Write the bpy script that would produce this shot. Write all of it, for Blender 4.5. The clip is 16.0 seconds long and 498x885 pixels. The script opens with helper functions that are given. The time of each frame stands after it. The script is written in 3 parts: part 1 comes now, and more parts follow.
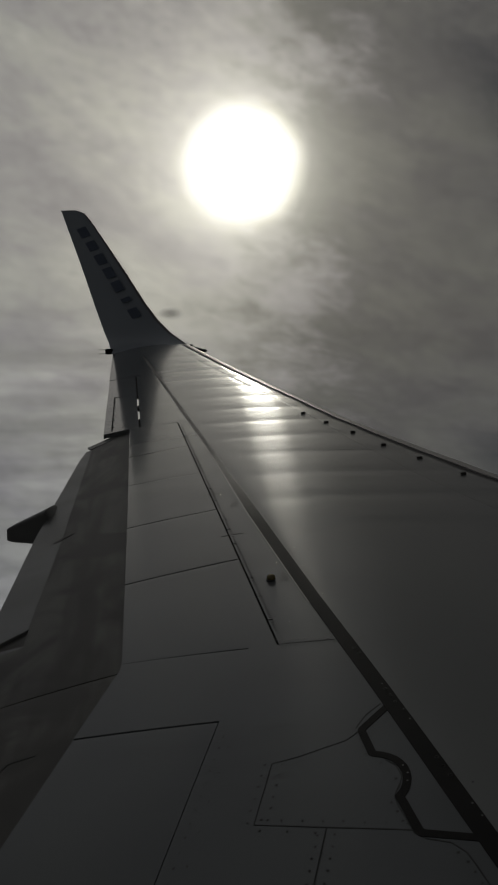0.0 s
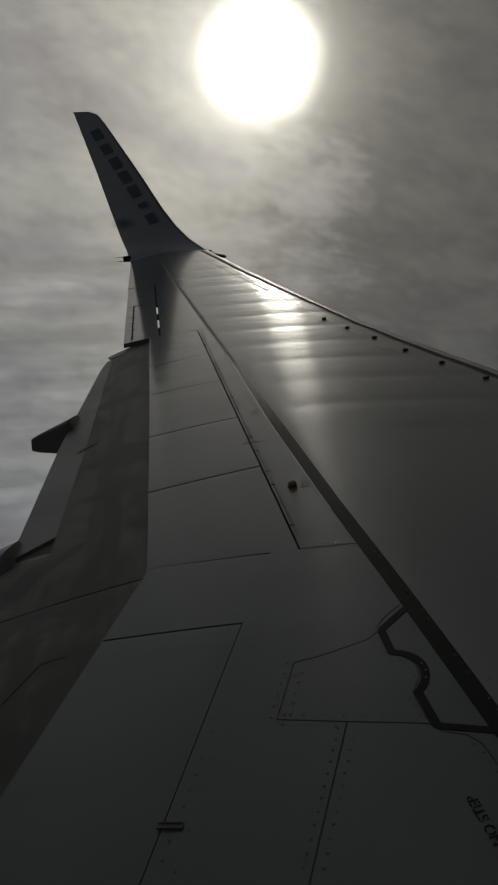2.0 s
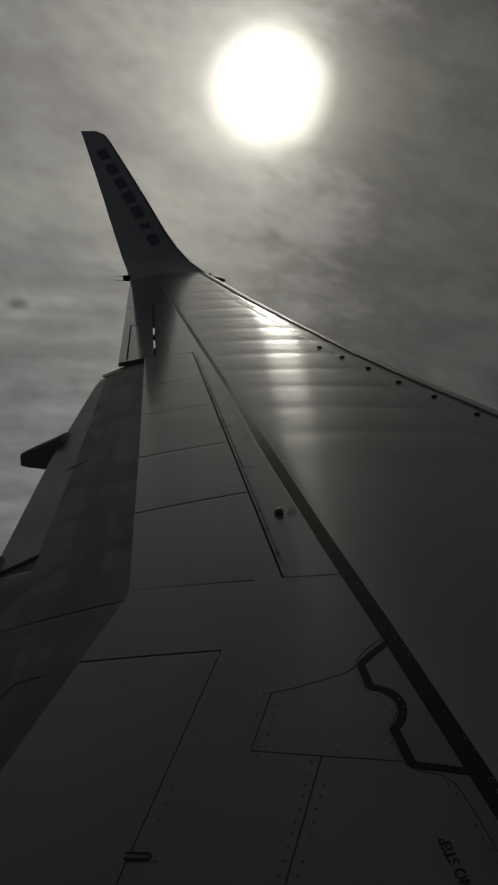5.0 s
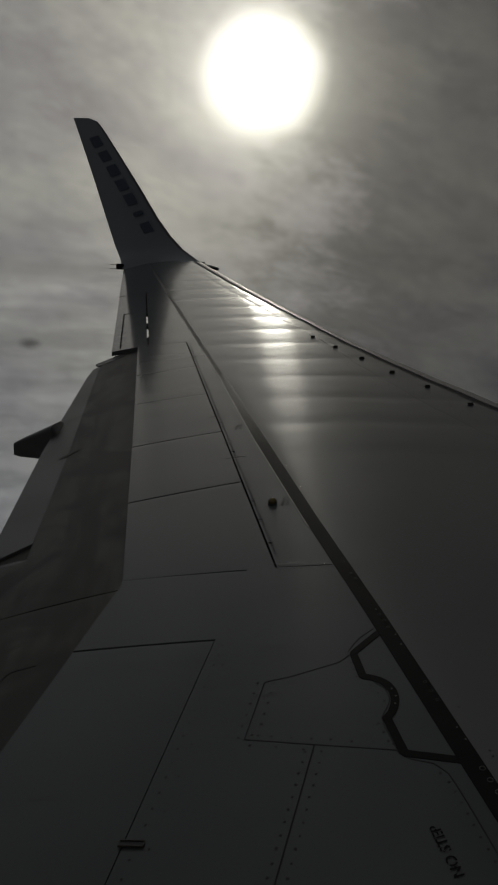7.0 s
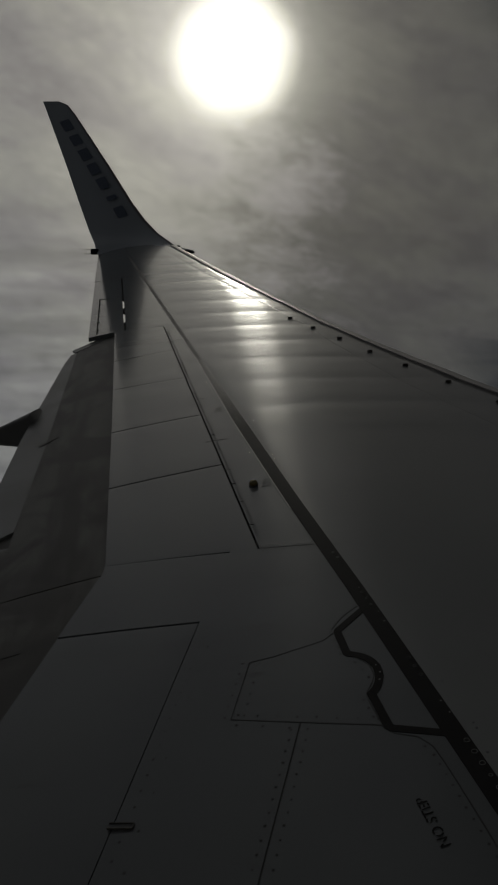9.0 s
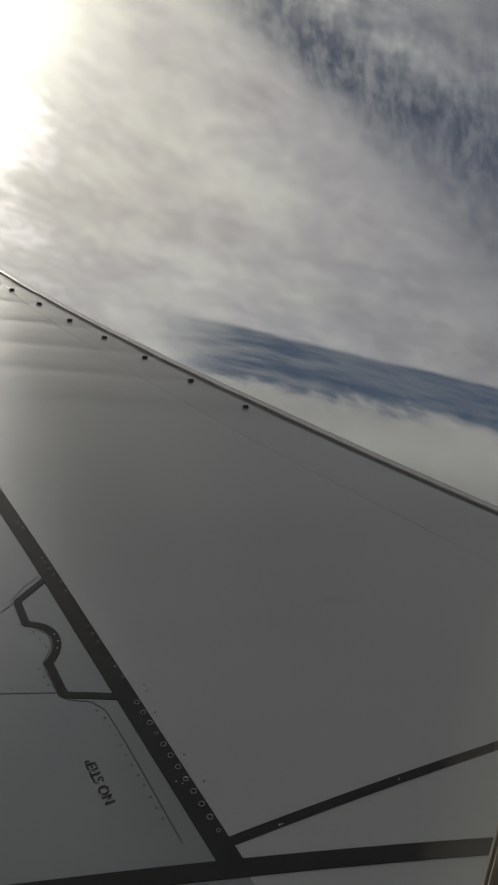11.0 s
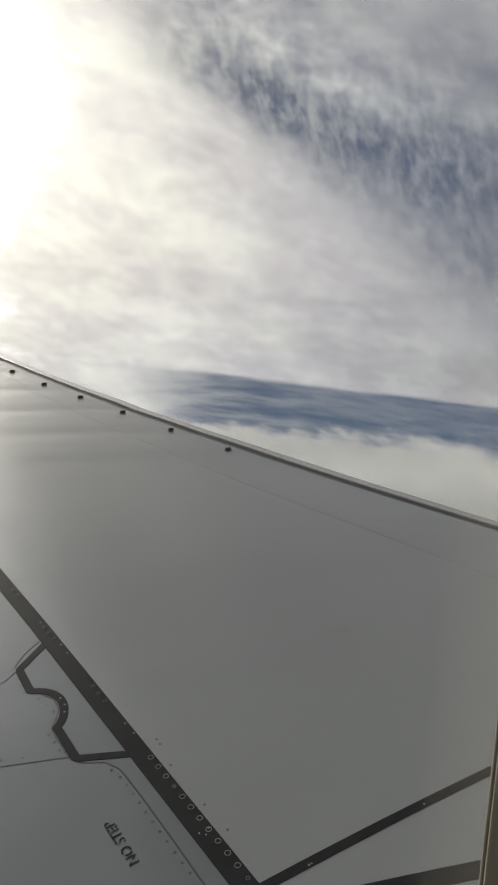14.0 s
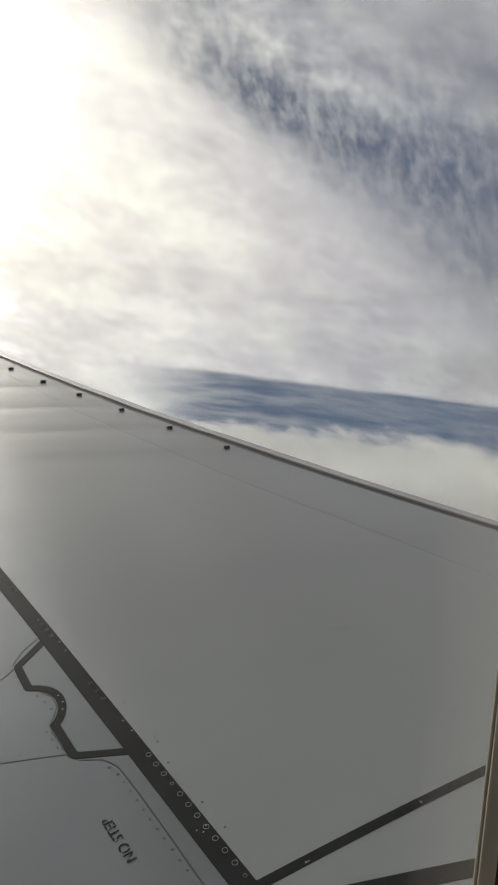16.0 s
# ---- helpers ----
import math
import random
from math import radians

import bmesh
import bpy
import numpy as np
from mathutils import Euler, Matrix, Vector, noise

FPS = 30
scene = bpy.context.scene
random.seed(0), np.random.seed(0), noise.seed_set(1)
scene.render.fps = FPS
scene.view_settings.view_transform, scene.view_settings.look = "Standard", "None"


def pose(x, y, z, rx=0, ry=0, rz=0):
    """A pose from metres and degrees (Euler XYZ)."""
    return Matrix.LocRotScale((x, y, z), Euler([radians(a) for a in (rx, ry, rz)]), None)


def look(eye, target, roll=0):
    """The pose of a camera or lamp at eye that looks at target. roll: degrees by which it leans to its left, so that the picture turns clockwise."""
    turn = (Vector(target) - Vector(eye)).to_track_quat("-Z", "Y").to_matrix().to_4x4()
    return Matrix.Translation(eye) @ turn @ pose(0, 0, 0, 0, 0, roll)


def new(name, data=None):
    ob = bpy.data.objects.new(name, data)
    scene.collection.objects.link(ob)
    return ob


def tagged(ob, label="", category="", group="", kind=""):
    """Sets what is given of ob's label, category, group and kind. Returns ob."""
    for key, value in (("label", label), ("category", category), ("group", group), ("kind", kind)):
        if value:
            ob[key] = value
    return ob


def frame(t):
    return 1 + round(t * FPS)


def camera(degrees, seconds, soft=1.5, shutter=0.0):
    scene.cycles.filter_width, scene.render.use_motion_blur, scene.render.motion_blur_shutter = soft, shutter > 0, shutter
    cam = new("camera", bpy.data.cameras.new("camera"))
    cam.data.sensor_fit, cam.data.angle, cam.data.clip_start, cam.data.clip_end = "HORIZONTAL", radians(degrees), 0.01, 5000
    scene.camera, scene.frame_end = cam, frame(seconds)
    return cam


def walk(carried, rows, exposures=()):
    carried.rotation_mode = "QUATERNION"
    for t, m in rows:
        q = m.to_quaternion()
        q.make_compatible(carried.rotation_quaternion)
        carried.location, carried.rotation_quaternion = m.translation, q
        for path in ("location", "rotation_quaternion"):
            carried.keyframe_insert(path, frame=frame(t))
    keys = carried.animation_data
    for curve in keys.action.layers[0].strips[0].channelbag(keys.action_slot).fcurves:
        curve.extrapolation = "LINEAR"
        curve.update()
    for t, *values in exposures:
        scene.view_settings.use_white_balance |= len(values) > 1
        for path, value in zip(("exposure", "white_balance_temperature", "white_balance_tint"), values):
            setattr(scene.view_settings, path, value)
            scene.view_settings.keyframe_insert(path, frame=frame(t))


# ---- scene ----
cam = camera(32.4036, 16.0, soft=2.0)
# metres: x forward along the aircraft, y outboard along the wing, z up
ROWS = [
    (0.0, pose(-0.0001, 0.0001, -0.0001, 82.206, 0.000, 8.503)),
    (0.5, pose(-0.0014, -0.0040, 0.0014, 80.330, -0.368, 8.282)),
    (1.0, pose(0.0012, -0.0023, -0.0013, 79.234, 0.075, 8.704)),
    (1.5, pose(-0.0036, 0.0046, -0.0040, 77.061, 0.169, 9.024)),
    (2.0, pose(0.0071, 0.0040, 0.0004, 76.032, 1.091, 9.796)),
    (2.5, pose(0.0162, 0.0020, 0.0062, 75.122, 1.513, 8.441)),
    (3.0, pose(0.0172, 0.0153, 0.0025, 75.117, 0.308, 10.554)),
    (3.5, pose(0.0177, 0.0171, 0.0007, 77.107, -1.267, 10.371)),
    (4.0, pose(0.0184, 0.0139, 0.0041, 77.649, -1.543, 9.876)),
    (6.5, pose(0.0157, 0.0124, 0.0111, 77.194, -1.682, 9.907)),
    (7.0, pose(0.0166, 0.0099, 0.0141, 76.877, -1.784, 9.452)),
    (7.5, pose(0.0194, 0.0087, 0.0128, 76.798, -1.752, 9.112)),
    (8.0, pose(0.0162, 0.0111, 0.0113, 77.289, -1.505, 9.811)),
    (8.5, pose(0.0158, 0.0130, 0.0081, 77.075, -0.908, 9.878)),
    (9.0, pose(0.0195, 0.0111, 0.0088, 75.799, -0.711, 7.845)),
    (9.5, pose(0.0267, 0.0150, 0.0073, 75.040, -2.648, 3.737)),
    (10.0, pose(0.0453, 0.0141, 0.0025, 74.218, -4.884, -2.211)),
    (10.2, pose(0.0424, 0.0032, 0.0124, 74.433, -5.965, -4.595)),
    (12.3, pose(0.0477, -0.0423, 0.0431, 76.115, -8.467, -14.117)),
    (12.5, pose(0.0489, -0.0421, 0.0357, 76.679, -6.691, -13.405)),
    (13.0, pose(0.0474, -0.0398, 0.0274, 78.249, -3.180, -12.708)),
    (13.5, pose(0.0457, -0.0402, 0.0239, 78.469, -2.446, -12.840)),
    (14.0, pose(0.0464, -0.0408, 0.0238, 78.448, -2.509, -13.254)),
    (14.5, pose(0.0468, -0.0405, 0.0229, 78.358, -2.345, -13.443)),
    (15.0, pose(0.0466, -0.0389, 0.0231, 78.325, -2.418, -13.440)),
    (15.5, pose(0.0469, -0.0416, 0.0266, 78.340, -2.535, -13.161)),
    (16.0, pose(0.0454, -0.0432, 0.0250, 78.325, -2.731, -13.306)),
]
EXPOSURES = [(0.0, -0.47, 6500, 10), (0.5, -0.60, 6500, 10), (1.5, -0.52, 6500, 10), (2.5, -0.30, 6500, 10), (3.5, -0.28, 6500, 10), (4.0, -0.76, 6500, 10), (6.5, -0.73, 6500, 10), (7.0, -0.66, 6500, 10), (8.0, -0.50, 6500, 10), (8.5, -0.70, 6500, 10), (9.0, -0.78, 6500, 10), (9.5, -0.42, 6500, 10), (10.0, 0.74, 6500, 10), (10.2, 1.02, 6510, 10), (11.2, 1.90, 6530, 10), (12.3, 2.42, 6540, 10), (13.0, 2.46, 6540, 10), (16.0, 2.60, 6540, 10)]
walk(cam, ROWS, EXPOSURES)

# ---- light: an overcast sky with a veiled low sun beyond the wing tip ----
SUN_AZ, SUN_EL = -8.9, 10.1
SUN_DIR = Vector((math.sin(radians(SUN_AZ)) * math.cos(radians(SUN_EL)), math.cos(radians(SUN_AZ)) * math.cos(radians(SUN_EL)), math.sin(radians(SUN_EL))))
sun = new("sun", bpy.data.lights.new("sun", "SUN"))
sun.data.energy, sun.data.angle, sun.data.color = 0.04, radians(3.0), (1.0, 0.95, 0.85)
sun.matrix_world = look((0, 0, 0), tuple(-SUN_DIR))


class Nodes:
    """Short hand for node trees."""
    def __init__(self, tree):
        self.tree = tree
        tree.nodes.clear()

    def add(self, kind, **values):
        n = self.tree.nodes.new(kind)
        for k, v in values.items():
            setattr(n, k, v)
        return n

    def put(self, socket, value):
        if isinstance(value, bpy.types.NodeSocket):
            self.tree.links.new(value, socket)
        else:
            socket.default_value = value

    def math(self, op, a, b=0.0, clamp=False):
        n = self.add("ShaderNodeMath", operation=op, use_clamp=clamp)
        self.put(n.inputs[0], a)
        self.put(n.inputs[1], b)
        return n.outputs[0]

    def step(self, a, lo, hi):
        n = self.add("ShaderNodeMapRange", interpolation_type="SMOOTHSTEP")
        for i, v in enumerate((a, lo, hi, 0.0, 1.0)):
            self.put(n.inputs[i], v)
        return n.outputs[0]

    def noise(self, vec, scale, detail=4.0, rough=0.55, warp=0.0):
        n = self.add("ShaderNodeTexNoise")
        self.put(n.inputs["Vector"], vec)
        self.put(n.inputs["Scale"], scale)
        self.put(n.inputs["Detail"], detail)
        self.put(n.inputs["Roughness"], rough)
        self.put(n.inputs["Distortion"], warp)
        return n.outputs["Fac"]

    def vec(self, x, y, z=0.0):
        n = self.add("ShaderNodeCombineXYZ")
        for i, v in enumerate((x, y, z)):
            self.put(n.inputs[i], v)
        return n.outputs[0]

    def mix(self, fac, a, b, blend="MIX"):
        n = self.add("ShaderNodeMix", data_type="RGBA", blend_type=blend)
        self.put(n.inputs["Factor"], fac)
        self.put(n.inputs["A"], a)
        self.put(n.inputs["B"], b)
        return n.outputs["Result"]


world = bpy.data.worlds.new("overcast_sky")
world.use_nodes = True
scene.world = world
N = Nodes(world.node_tree)
coord = N.add("ShaderNodeTexCoord").outputs["Generated"]
sep = N.add("ShaderNodeSeparateXYZ")
N.put(sep.inputs[0], coord)
dx, dy, dz = sep.outputs
az = N.math("MULTIPLY", N.math("ARCTAN2", dx, dy), 57.2958)
el = N.math("MULTIPLY", N.math("ARCSINE", dz), 57.2958)
dot = N.add("ShaderNodeVectorMath", operation="DOT_PRODUCT")
N.put(dot.inputs[0], coord)
dot.inputs[1].default_value = SUN_DIR
ang = N.math("MULTIPLY", N.math("ARCCOSINE", N.math("MINIMUM", dot.outputs["Value"], 1.0)), 57.2958)
# cloud sheet: brightness falls with the angle from the sun; the cloud is thinner aft and thicker ahead
# mottled and streaky cloud
slant = N.math("ADD", N.math("MULTIPLY", el, 0.16), N.math("MULTIPLY", az, 0.045))
big = N.noise(N.vec(N.math("MULTIPLY", az, 0.085), slant, 3.1), 1.0, 4.0, 0.5, 0.25)
fine = N.noise(N.vec(N.math("MULTIPLY", az, 0.34), N.math("ADD", N.math("MULTIPLY", el, 0.62), N.math("MULTIPLY", az, 0.10)), 7.7), 1.0, 7.0, 0.62, 0.15)
ripple = N.noise(N.vec(N.math("MULTIPLY", az, 1.1), N.math("ADD", N.math("MULTIPLY", el, 1.9), N.math("MULTIPLY", az, 0.5)), 4.4), 1.0, 5.0, 0.6)
low = N.noise(N.vec(N.math("MULTIPLY", az, 0.055), N.math("MULTIPLY", el, 0.50), 1.3), 1.0, 6.0, 0.6, 0.2)
ragged = N.math("ADD", az, N.math("ADD", N.math("MULTIPLY", N.math("SUBTRACT", big, 0.5), 22.0), N.math("MULTIPLY", N.math("SUBTRACT", fine, 0.5), 17.0)))
near_part = N.math("MULTIPLY", N.math("EXPONENT", N.math("MULTIPLY", ang, -1 / 8.0)), 0.68)
wide_part = N.math("MULTIPLY", N.math("EXPONENT", N.math("MULTIPLY", N.math("POWER", N.math("MULTIPLY", ang, 1 / 50.0), 2.0), -1.0)), 0.33)
sheet = N.math("ADD", N.math("ADD", near_part, wide_part), 0.045)
sheet = N.math("MULTIPLY", sheet, N.math("SUBTRACT", 1.0, N.math("MULTIPLY", N.step(ragged, -11.5, -1.0), 0.635)))
cloud = N.math("MULTIPLY", sheet, N.math("ADD", 0.55, N.math("MULTIPLY", big, 0.90)))
cloud = N.math("MULTIPLY", cloud, N.math("ADD", 0.70, N.math("MULTIPLY", fine, 0.60)))
cloud = N.math("MULTIPLY", cloud, N.math("ADD", 0.82, N.math("MULTIPLY", ripple, 0.36)))
near_level = N.step(el, 4.0, -4.0)
cloud = N.math("MULTIPLY", cloud, N.math("ADD", 1.0, N.math("MULTIPLY", near_level, N.math("MULTIPLY", N.math("SUBTRACT", low, 0.52), N.math("ADD", 0.6, N.math("MULTIPLY", N.step(az, -10.0, -20.0), 0.9))))))
tone = N.mix(N.step(ang, 36.0, 6.0), (0.985, 0.985, 1.03, 1), (1.06, 1.0, 0.915, 1))
tone = N.mix(1.0, tone, N.mix(N.step(N.math("ADD", N.math("MULTIPLY", big, 0.6), N.math("MULTIPLY", fine, 0.4)), 0.38, 0.62), (1.0, 0.985, 1.022, 1), (1.0, 1.006, 0.97, 1)), "MULTIPLY")
scale_node = N.add("ShaderNodeVectorMath", operation="SCALE")
N.put(scale_node.inputs[0], tone)
N.put(scale_node.inputs["Scale"], cloud)
colour = scale_node.outputs[0]
# breaks of blue: a slanting rift of thin cirrus and a long gap low down
above = N.math("MULTIPLY", N.step(N.math("SUBTRACT", el, N.math("SUBTRACT", 17.4, N.math("MULTIPLY", az, 0.44))), 2.0, 6.5), N.step(az, 6.0, 14.0))
fibre = N.noise(N.vec(N.math("ADD", N.math("MULTIPLY", az, 1.0), N.math("MULTIPLY", el, 0.28)), N.math("MULTIPLY", el, 0.50), 2.0), 1.0, 7.0, 0.66, 0.1)
rift_mid = N.math("SUBTRACT", el, N.math("SUBTRACT", 17.4, N.math("MULTIPLY", az, 0.44)))
rift_mid = N.math("ADD", rift_mid, N.math("ADD", N.math("MULTIPLY", N.math("SUBTRACT", fine, 0.5), 5.0), N.math("MULTIPLY", N.math("SUBTRACT", big, 0.5), 9.0)))
rift_half = N.math("ADD", 1.5, N.math("MULTIPLY", az, 0.37))
rift = N.math("MULTIPLY", N.step(N.math("ABSOLUTE", rift_mid), rift_half, 0.0), N.step(az, 0.0, 14.0))
rift = N.math("MULTIPLY", rift, N.math("ADD", 0.62, N.math("MULTIPLY", N.step(fibre, 0.70, 0.34), 0.38)))
gap_top = N.math("ADD", -6.25, N.math("ADD", N.math("MULTIPLY", az, -0.062), N.math("MULTIPLY", N.math("SUBTRACT", big, 0.5), 0.9)))
gap_low = N.math("ADD", N.math("ADD", -10.2, N.math("MULTIPLY", az, -0.030)), N.math("MULTIPLY", N.math("SUBTRACT", fine, 0.5), 3.6))
gap = N.math("MULTIPLY", N.step(el, N.math("ADD", gap_top, 0.05), N.math("SUBTRACT", gap_top, 0.30)), N.step(el, N.math("SUBTRACT", gap_low, 0.5), N.math("ADD", gap_low, 0.6)))
streak = N.noise(N.vec(N.math("MULTIPLY", az, 0.12), N.math("ADD", N.math("MULTIPLY", el, 1.1), N.math("MULTIPLY", az, 0.05)), 5.0), 1.0, 6.0, 0.6, 0.2)
gap = N.math("MULTIPLY", gap, N.step(az, 4.0, 12.0))
haze = N.math("MULTIPLY", N.math("SUBTRACT", 1.0, N.math("MULTIPLY", N.step(az, 8.0, 22.0), 0.55)), N.step(streak, 0.34, 0.66))
waves = N.noise(N.vec(N.math("MULTIPLY", az, 0.5), N.math("ADD", N.math("MULTIPLY", el, 4.2), N.math("MULTIPLY", az, 0.55)), 9.0), 1.0, 3.0, 0.5, 0.1)
haze = N.math("ADD", haze, N.math("MULTIPLY", N.math("SUBTRACT", waves, 0.5), 0.55), True)
sky = N.add("ShaderNodeTexSky", sky_type="NISHITA", sun_disc=False, sun_elevation=radians(SUN_EL), sun_rotation=radians(-SUN_AZ))
thin = (0.019, 0.0235, 0.035, 1)
clear_blue = (0.0155, 0.0225, 0.0355, 1)
colour = N.mix(N.math("MULTIPLY", above, 0.55), colour, (0.064, 0.063, 0.066, 1))
colour = N.mix(N.math("MULTIPLY", rift, 1.0), colour, thin)
colour = N.mix(N.math("MULTIPLY", gap, 0.96), colour, N.mix(haze, clear_blue, (0.060, 0.064, 0.069, 1)))
# bright tops of the lower cloud deck
tops = N.math("MULTIPLY", N.step(el, N.math("ADD", gap_low, 0.9), N.math("SUBTRACT", gap_low, 1.0)), N.step(az, -2.0, 8.0))
deck = N.math("MULTIPLY", N.math("ADD", 0.047, N.math("MULTIPLY", N.math("ADD", big, N.math("MULTIPLY", fine, 0.5)), 0.055)), N.math("SUBTRACT", 1.0, N.math("MULTIPLY", N.step(el, -12.5, -16.0), 0.3)))
deck_colour = N.add("ShaderNodeVectorMath", operation="SCALE")
deck_colour.inputs[0].default_value = (1.01, 1.0, 0.95)
N.put(deck_colour.inputs["Scale"], deck)
colour = N.mix(tops, colour, deck_colour.outputs[0])
# the veiled sun
disc = N.math("ADD", N.math("MULTIPLY", N.step(ang, 2.0, 0.3), 18.0), N.math("MULTIPLY", N.step(ang, 4.5, 2.4), 1.15))
halo = N.math("MULTIPLY", N.math("EXPONENT", N.math("MULTIPLY", ang, -0.55)), 4.0)
glow = N.add("ShaderNodeVectorMath", operation="SCALE")
glow.inputs[0].default_value = (1.0, 0.95, 0.82)
N.put(glow.inputs["Scale"], N.math("ADD", disc, halo))
total = N.add("ShaderNodeVectorMath", operation="ADD")
N.put(total.inputs[0], colour)
N.put(total.inputs[1], glow.outputs[0])
veil = N.add("ShaderNodeVectorMath", operation="MULTIPLY_ADD")
N.put(veil.inputs[0], sky.outputs[0])
veil.inputs[1].default_value = (0.00008, 0.00008, 0.00008)
N.put(veil.inputs[2], total.outputs[0])
back = N.add("ShaderNodeBackground")
N.put(back.inputs["Color"], veil.outputs[0])
back.inputs["Strength"].default_value = 1.0
N.put(N.add("ShaderNodeOutputWorld").inputs["Surface"], back.outputs[0])


# ---- materials ----
def material(name, base, rough, metal=0.0, second=None, scale=1.2, amount=0.5, grain=0.05, bump=0.02, coat=0.0, streak=(1, 1, 1), shine=0.5, spots=0.0, spot_colour=(0.05, 0.045, 0.04, 1), brushed=0.0, shear=0.0, smoke=0.0, dents=0.0, sheen=None):
    mat = bpy.data.materials.new(name)
    mat.use_nodes = True
    n = Nodes(mat.node_tree)
    obj = n.add("ShaderNodeTexCoord").outputs["Object"]
    mapped = n.add("ShaderNodeMapping")
    n.put(mapped.inputs["Vector"], obj)
    if shear:
        xyz = n.add("ShaderNodeSeparateXYZ")
        n.put(xyz.inputs[0], obj)
        n.put(mapped.inputs["Vector"], n.vec(n.math("ADD", xyz.outputs[0], n.math("MULTIPLY", xyz.outputs[1], shear)), xyz.outputs[1], xyz.outputs[2]))
    mapped.inputs["Scale"].default_value = streak
    p = mapped.outputs[0]
    broad = n.noise(p, scale, 5.0, 0.6, 0.3)
    small = n.noise(p, scale * 14, 4.0, 0.6)
    tiny = n.noise(obj, 160.0, 3.0, 0.6)
    b = (*base, 1)
    s = (*(second or [c * 0.8 for c in base]), 1)
    col = n.mix(n.math("MULTIPLY", n.step(broad, 0.40, 0.62), amount), b, s)
    col = n.mix(n.math("MULTIPLY", n.step(small, 0.45, 0.75), grain * 4), col, s)
    if spots:
        col = n.mix(n.math("MULTIPLY", n.step(n.noise(p, scale * 3.1, 6.0, 0.7, 0.8), 0.60, 0.74), spots), col, spot_colour)
    if smoke:
        col = n.mix(n.math("MULTIPLY", n.step(n.noise(obj, 1.7, 5.0, 0.55, 0.8), 0.43, 0.58), smoke), col, spot_colour)
    bsdf = n.add("ShaderNodeBsdfPrincipled")
    n.put(bsdf.inputs["Base Color"], col)
    n.put(bsdf.inputs["Metallic"], metal)
    matte = n.math("ADD", rough - 0.06, n.math("MULTIPLY", n.math("ADD", broad, small), 0.06))
    bsdf.inputs["Specular IOR Level"].default_value = shine
    if sheen:
        # towards the wing tip the grazing sheen is put in as paler, glossier paint
        along = n.add("ShaderNodeSeparateXYZ")
        n.put(along.inputs[0], obj)
        sheen_mask = n.step(n.math("ADD", along.outputs[1], n.math("MULTIPLY", n.math("SUBTRACT", small, 0.5), 1.6)), sheen[0], sheen[1])
        col = n.mix(sheen_mask, col, (*sheen[2], 1))
        n.put(bsdf.inputs["Base Color"], col)
        n.put(bsdf.inputs["Specular IOR Level"], n.math("ADD", shine, n.math("MULTIPLY", sheen_mask, 0.22)))
        matte = n.math("SUBTRACT", matte, n.math("MULTIPLY", sheen_mask, 0.15))
    n.put(bsdf.inputs["Roughness"], matte)
    bsdf.inputs["Coat Weight"].default_value = coat
    bsdf.inputs["Coat Roughness"].default_value = 0.10
    if brushed:
        bsdf.inputs["Anisotropic"].default_value = brushed
        n.put(bsdf.inputs["Tangent"], n.vec(0.0, 1.0, 0.0))
    bp = n.add("ShaderNodeBump")
    bp.inputs["Strength"].default_value = bump
    bp.inputs["Distance"].default_value = 0.002
    n.put(bp.inputs["Height"], n.math("ADD", tiny, n.math("MULTIPLY", small, 2.0)))
    if dents:
        # slight unevenness of the thin sheet
        soft = n.add("ShaderNodeBump")
        soft.inputs["Distance"].default_value = dents
        n.put(soft.inputs["Height"], n.noise(p, 2.6, 3.0, 0.5, 0.4))
        n.put(bp.inputs["Normal"], soft.outputs[0])
    n.put(bsdf.inputs["Normal"], bp.outputs[0])
    n.put(n.add("ShaderNodeOutputMaterial").inputs["Surface"], bsdf.outputs[0])
    return mat


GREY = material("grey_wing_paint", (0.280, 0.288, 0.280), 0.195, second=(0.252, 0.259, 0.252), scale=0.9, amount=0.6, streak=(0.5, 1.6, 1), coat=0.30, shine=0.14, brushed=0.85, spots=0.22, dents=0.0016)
# rear skins and spoilers: darker, slightly bluer base than the forward skins
GREY_AFT = material("darker_grey_paint", (0.176, 0.187, 0.189), 0.175, second=(0.152, 0.160, 0.161), scale=1.1, amount=0.7, streak=(0.5, 2.0, 1), coat=0.45, shine=0.10, brushed=0.85, spots=0.25, dents=0.0016)
SOOT = material("sooty_flap_paint", (0.160, 0.156, 0.138), 0.5, second=(0.055, 0.051, 0.042), scale=0.9, amount=0.9, grain=0.03, streak=(4.5, 0.50, 1), spots=0.25, shear=0.279, smoke=0.9, shine=0.3)
FLAP_AFT = material("grey_flap_paint", (0.165, 0.168, 0.165), 0.4, second=(0.10, 0.10, 0.09), scale=1.2, amount=0.8, streak=(0.4, 1.8, 1), spots=0.4, smoke=0.35)
SOOT_MARK = material("soot_mark", (0.10, 0.095, 0.085), 0.6)
# for soot streaks, vanes, bracket edges and the painted shade of the track recess
BROWN_BLACK = material("brown_black", (0.075, 0.07, 0.06), 0.6)
SLAT = material("polished_slat_metal", (0.52, 0.50, 0.48), 0.34, metal=0.5, shine=0.5, scale=1.5, amount=0.5)
DARK = material("dark_joint", (0.02, 0.02, 0.02), 0.8, shine=0.1)
SEAL = material("grey_sealant", (0.085, 0.086, 0.084), 0.8, shine=0.2)
FAINT = material("worn_stencil_paint", (0.11, 0.112, 0.113), 0.6, scale=20.0, shine=0.2)
BLACK = material("black_walkway_paint", (0.026, 0.0252, 0.0252), 0.5, second=(0.036, 0.035, 0.035), scale=6.0, grain=0.1, bump=0.05, shine=0.05)
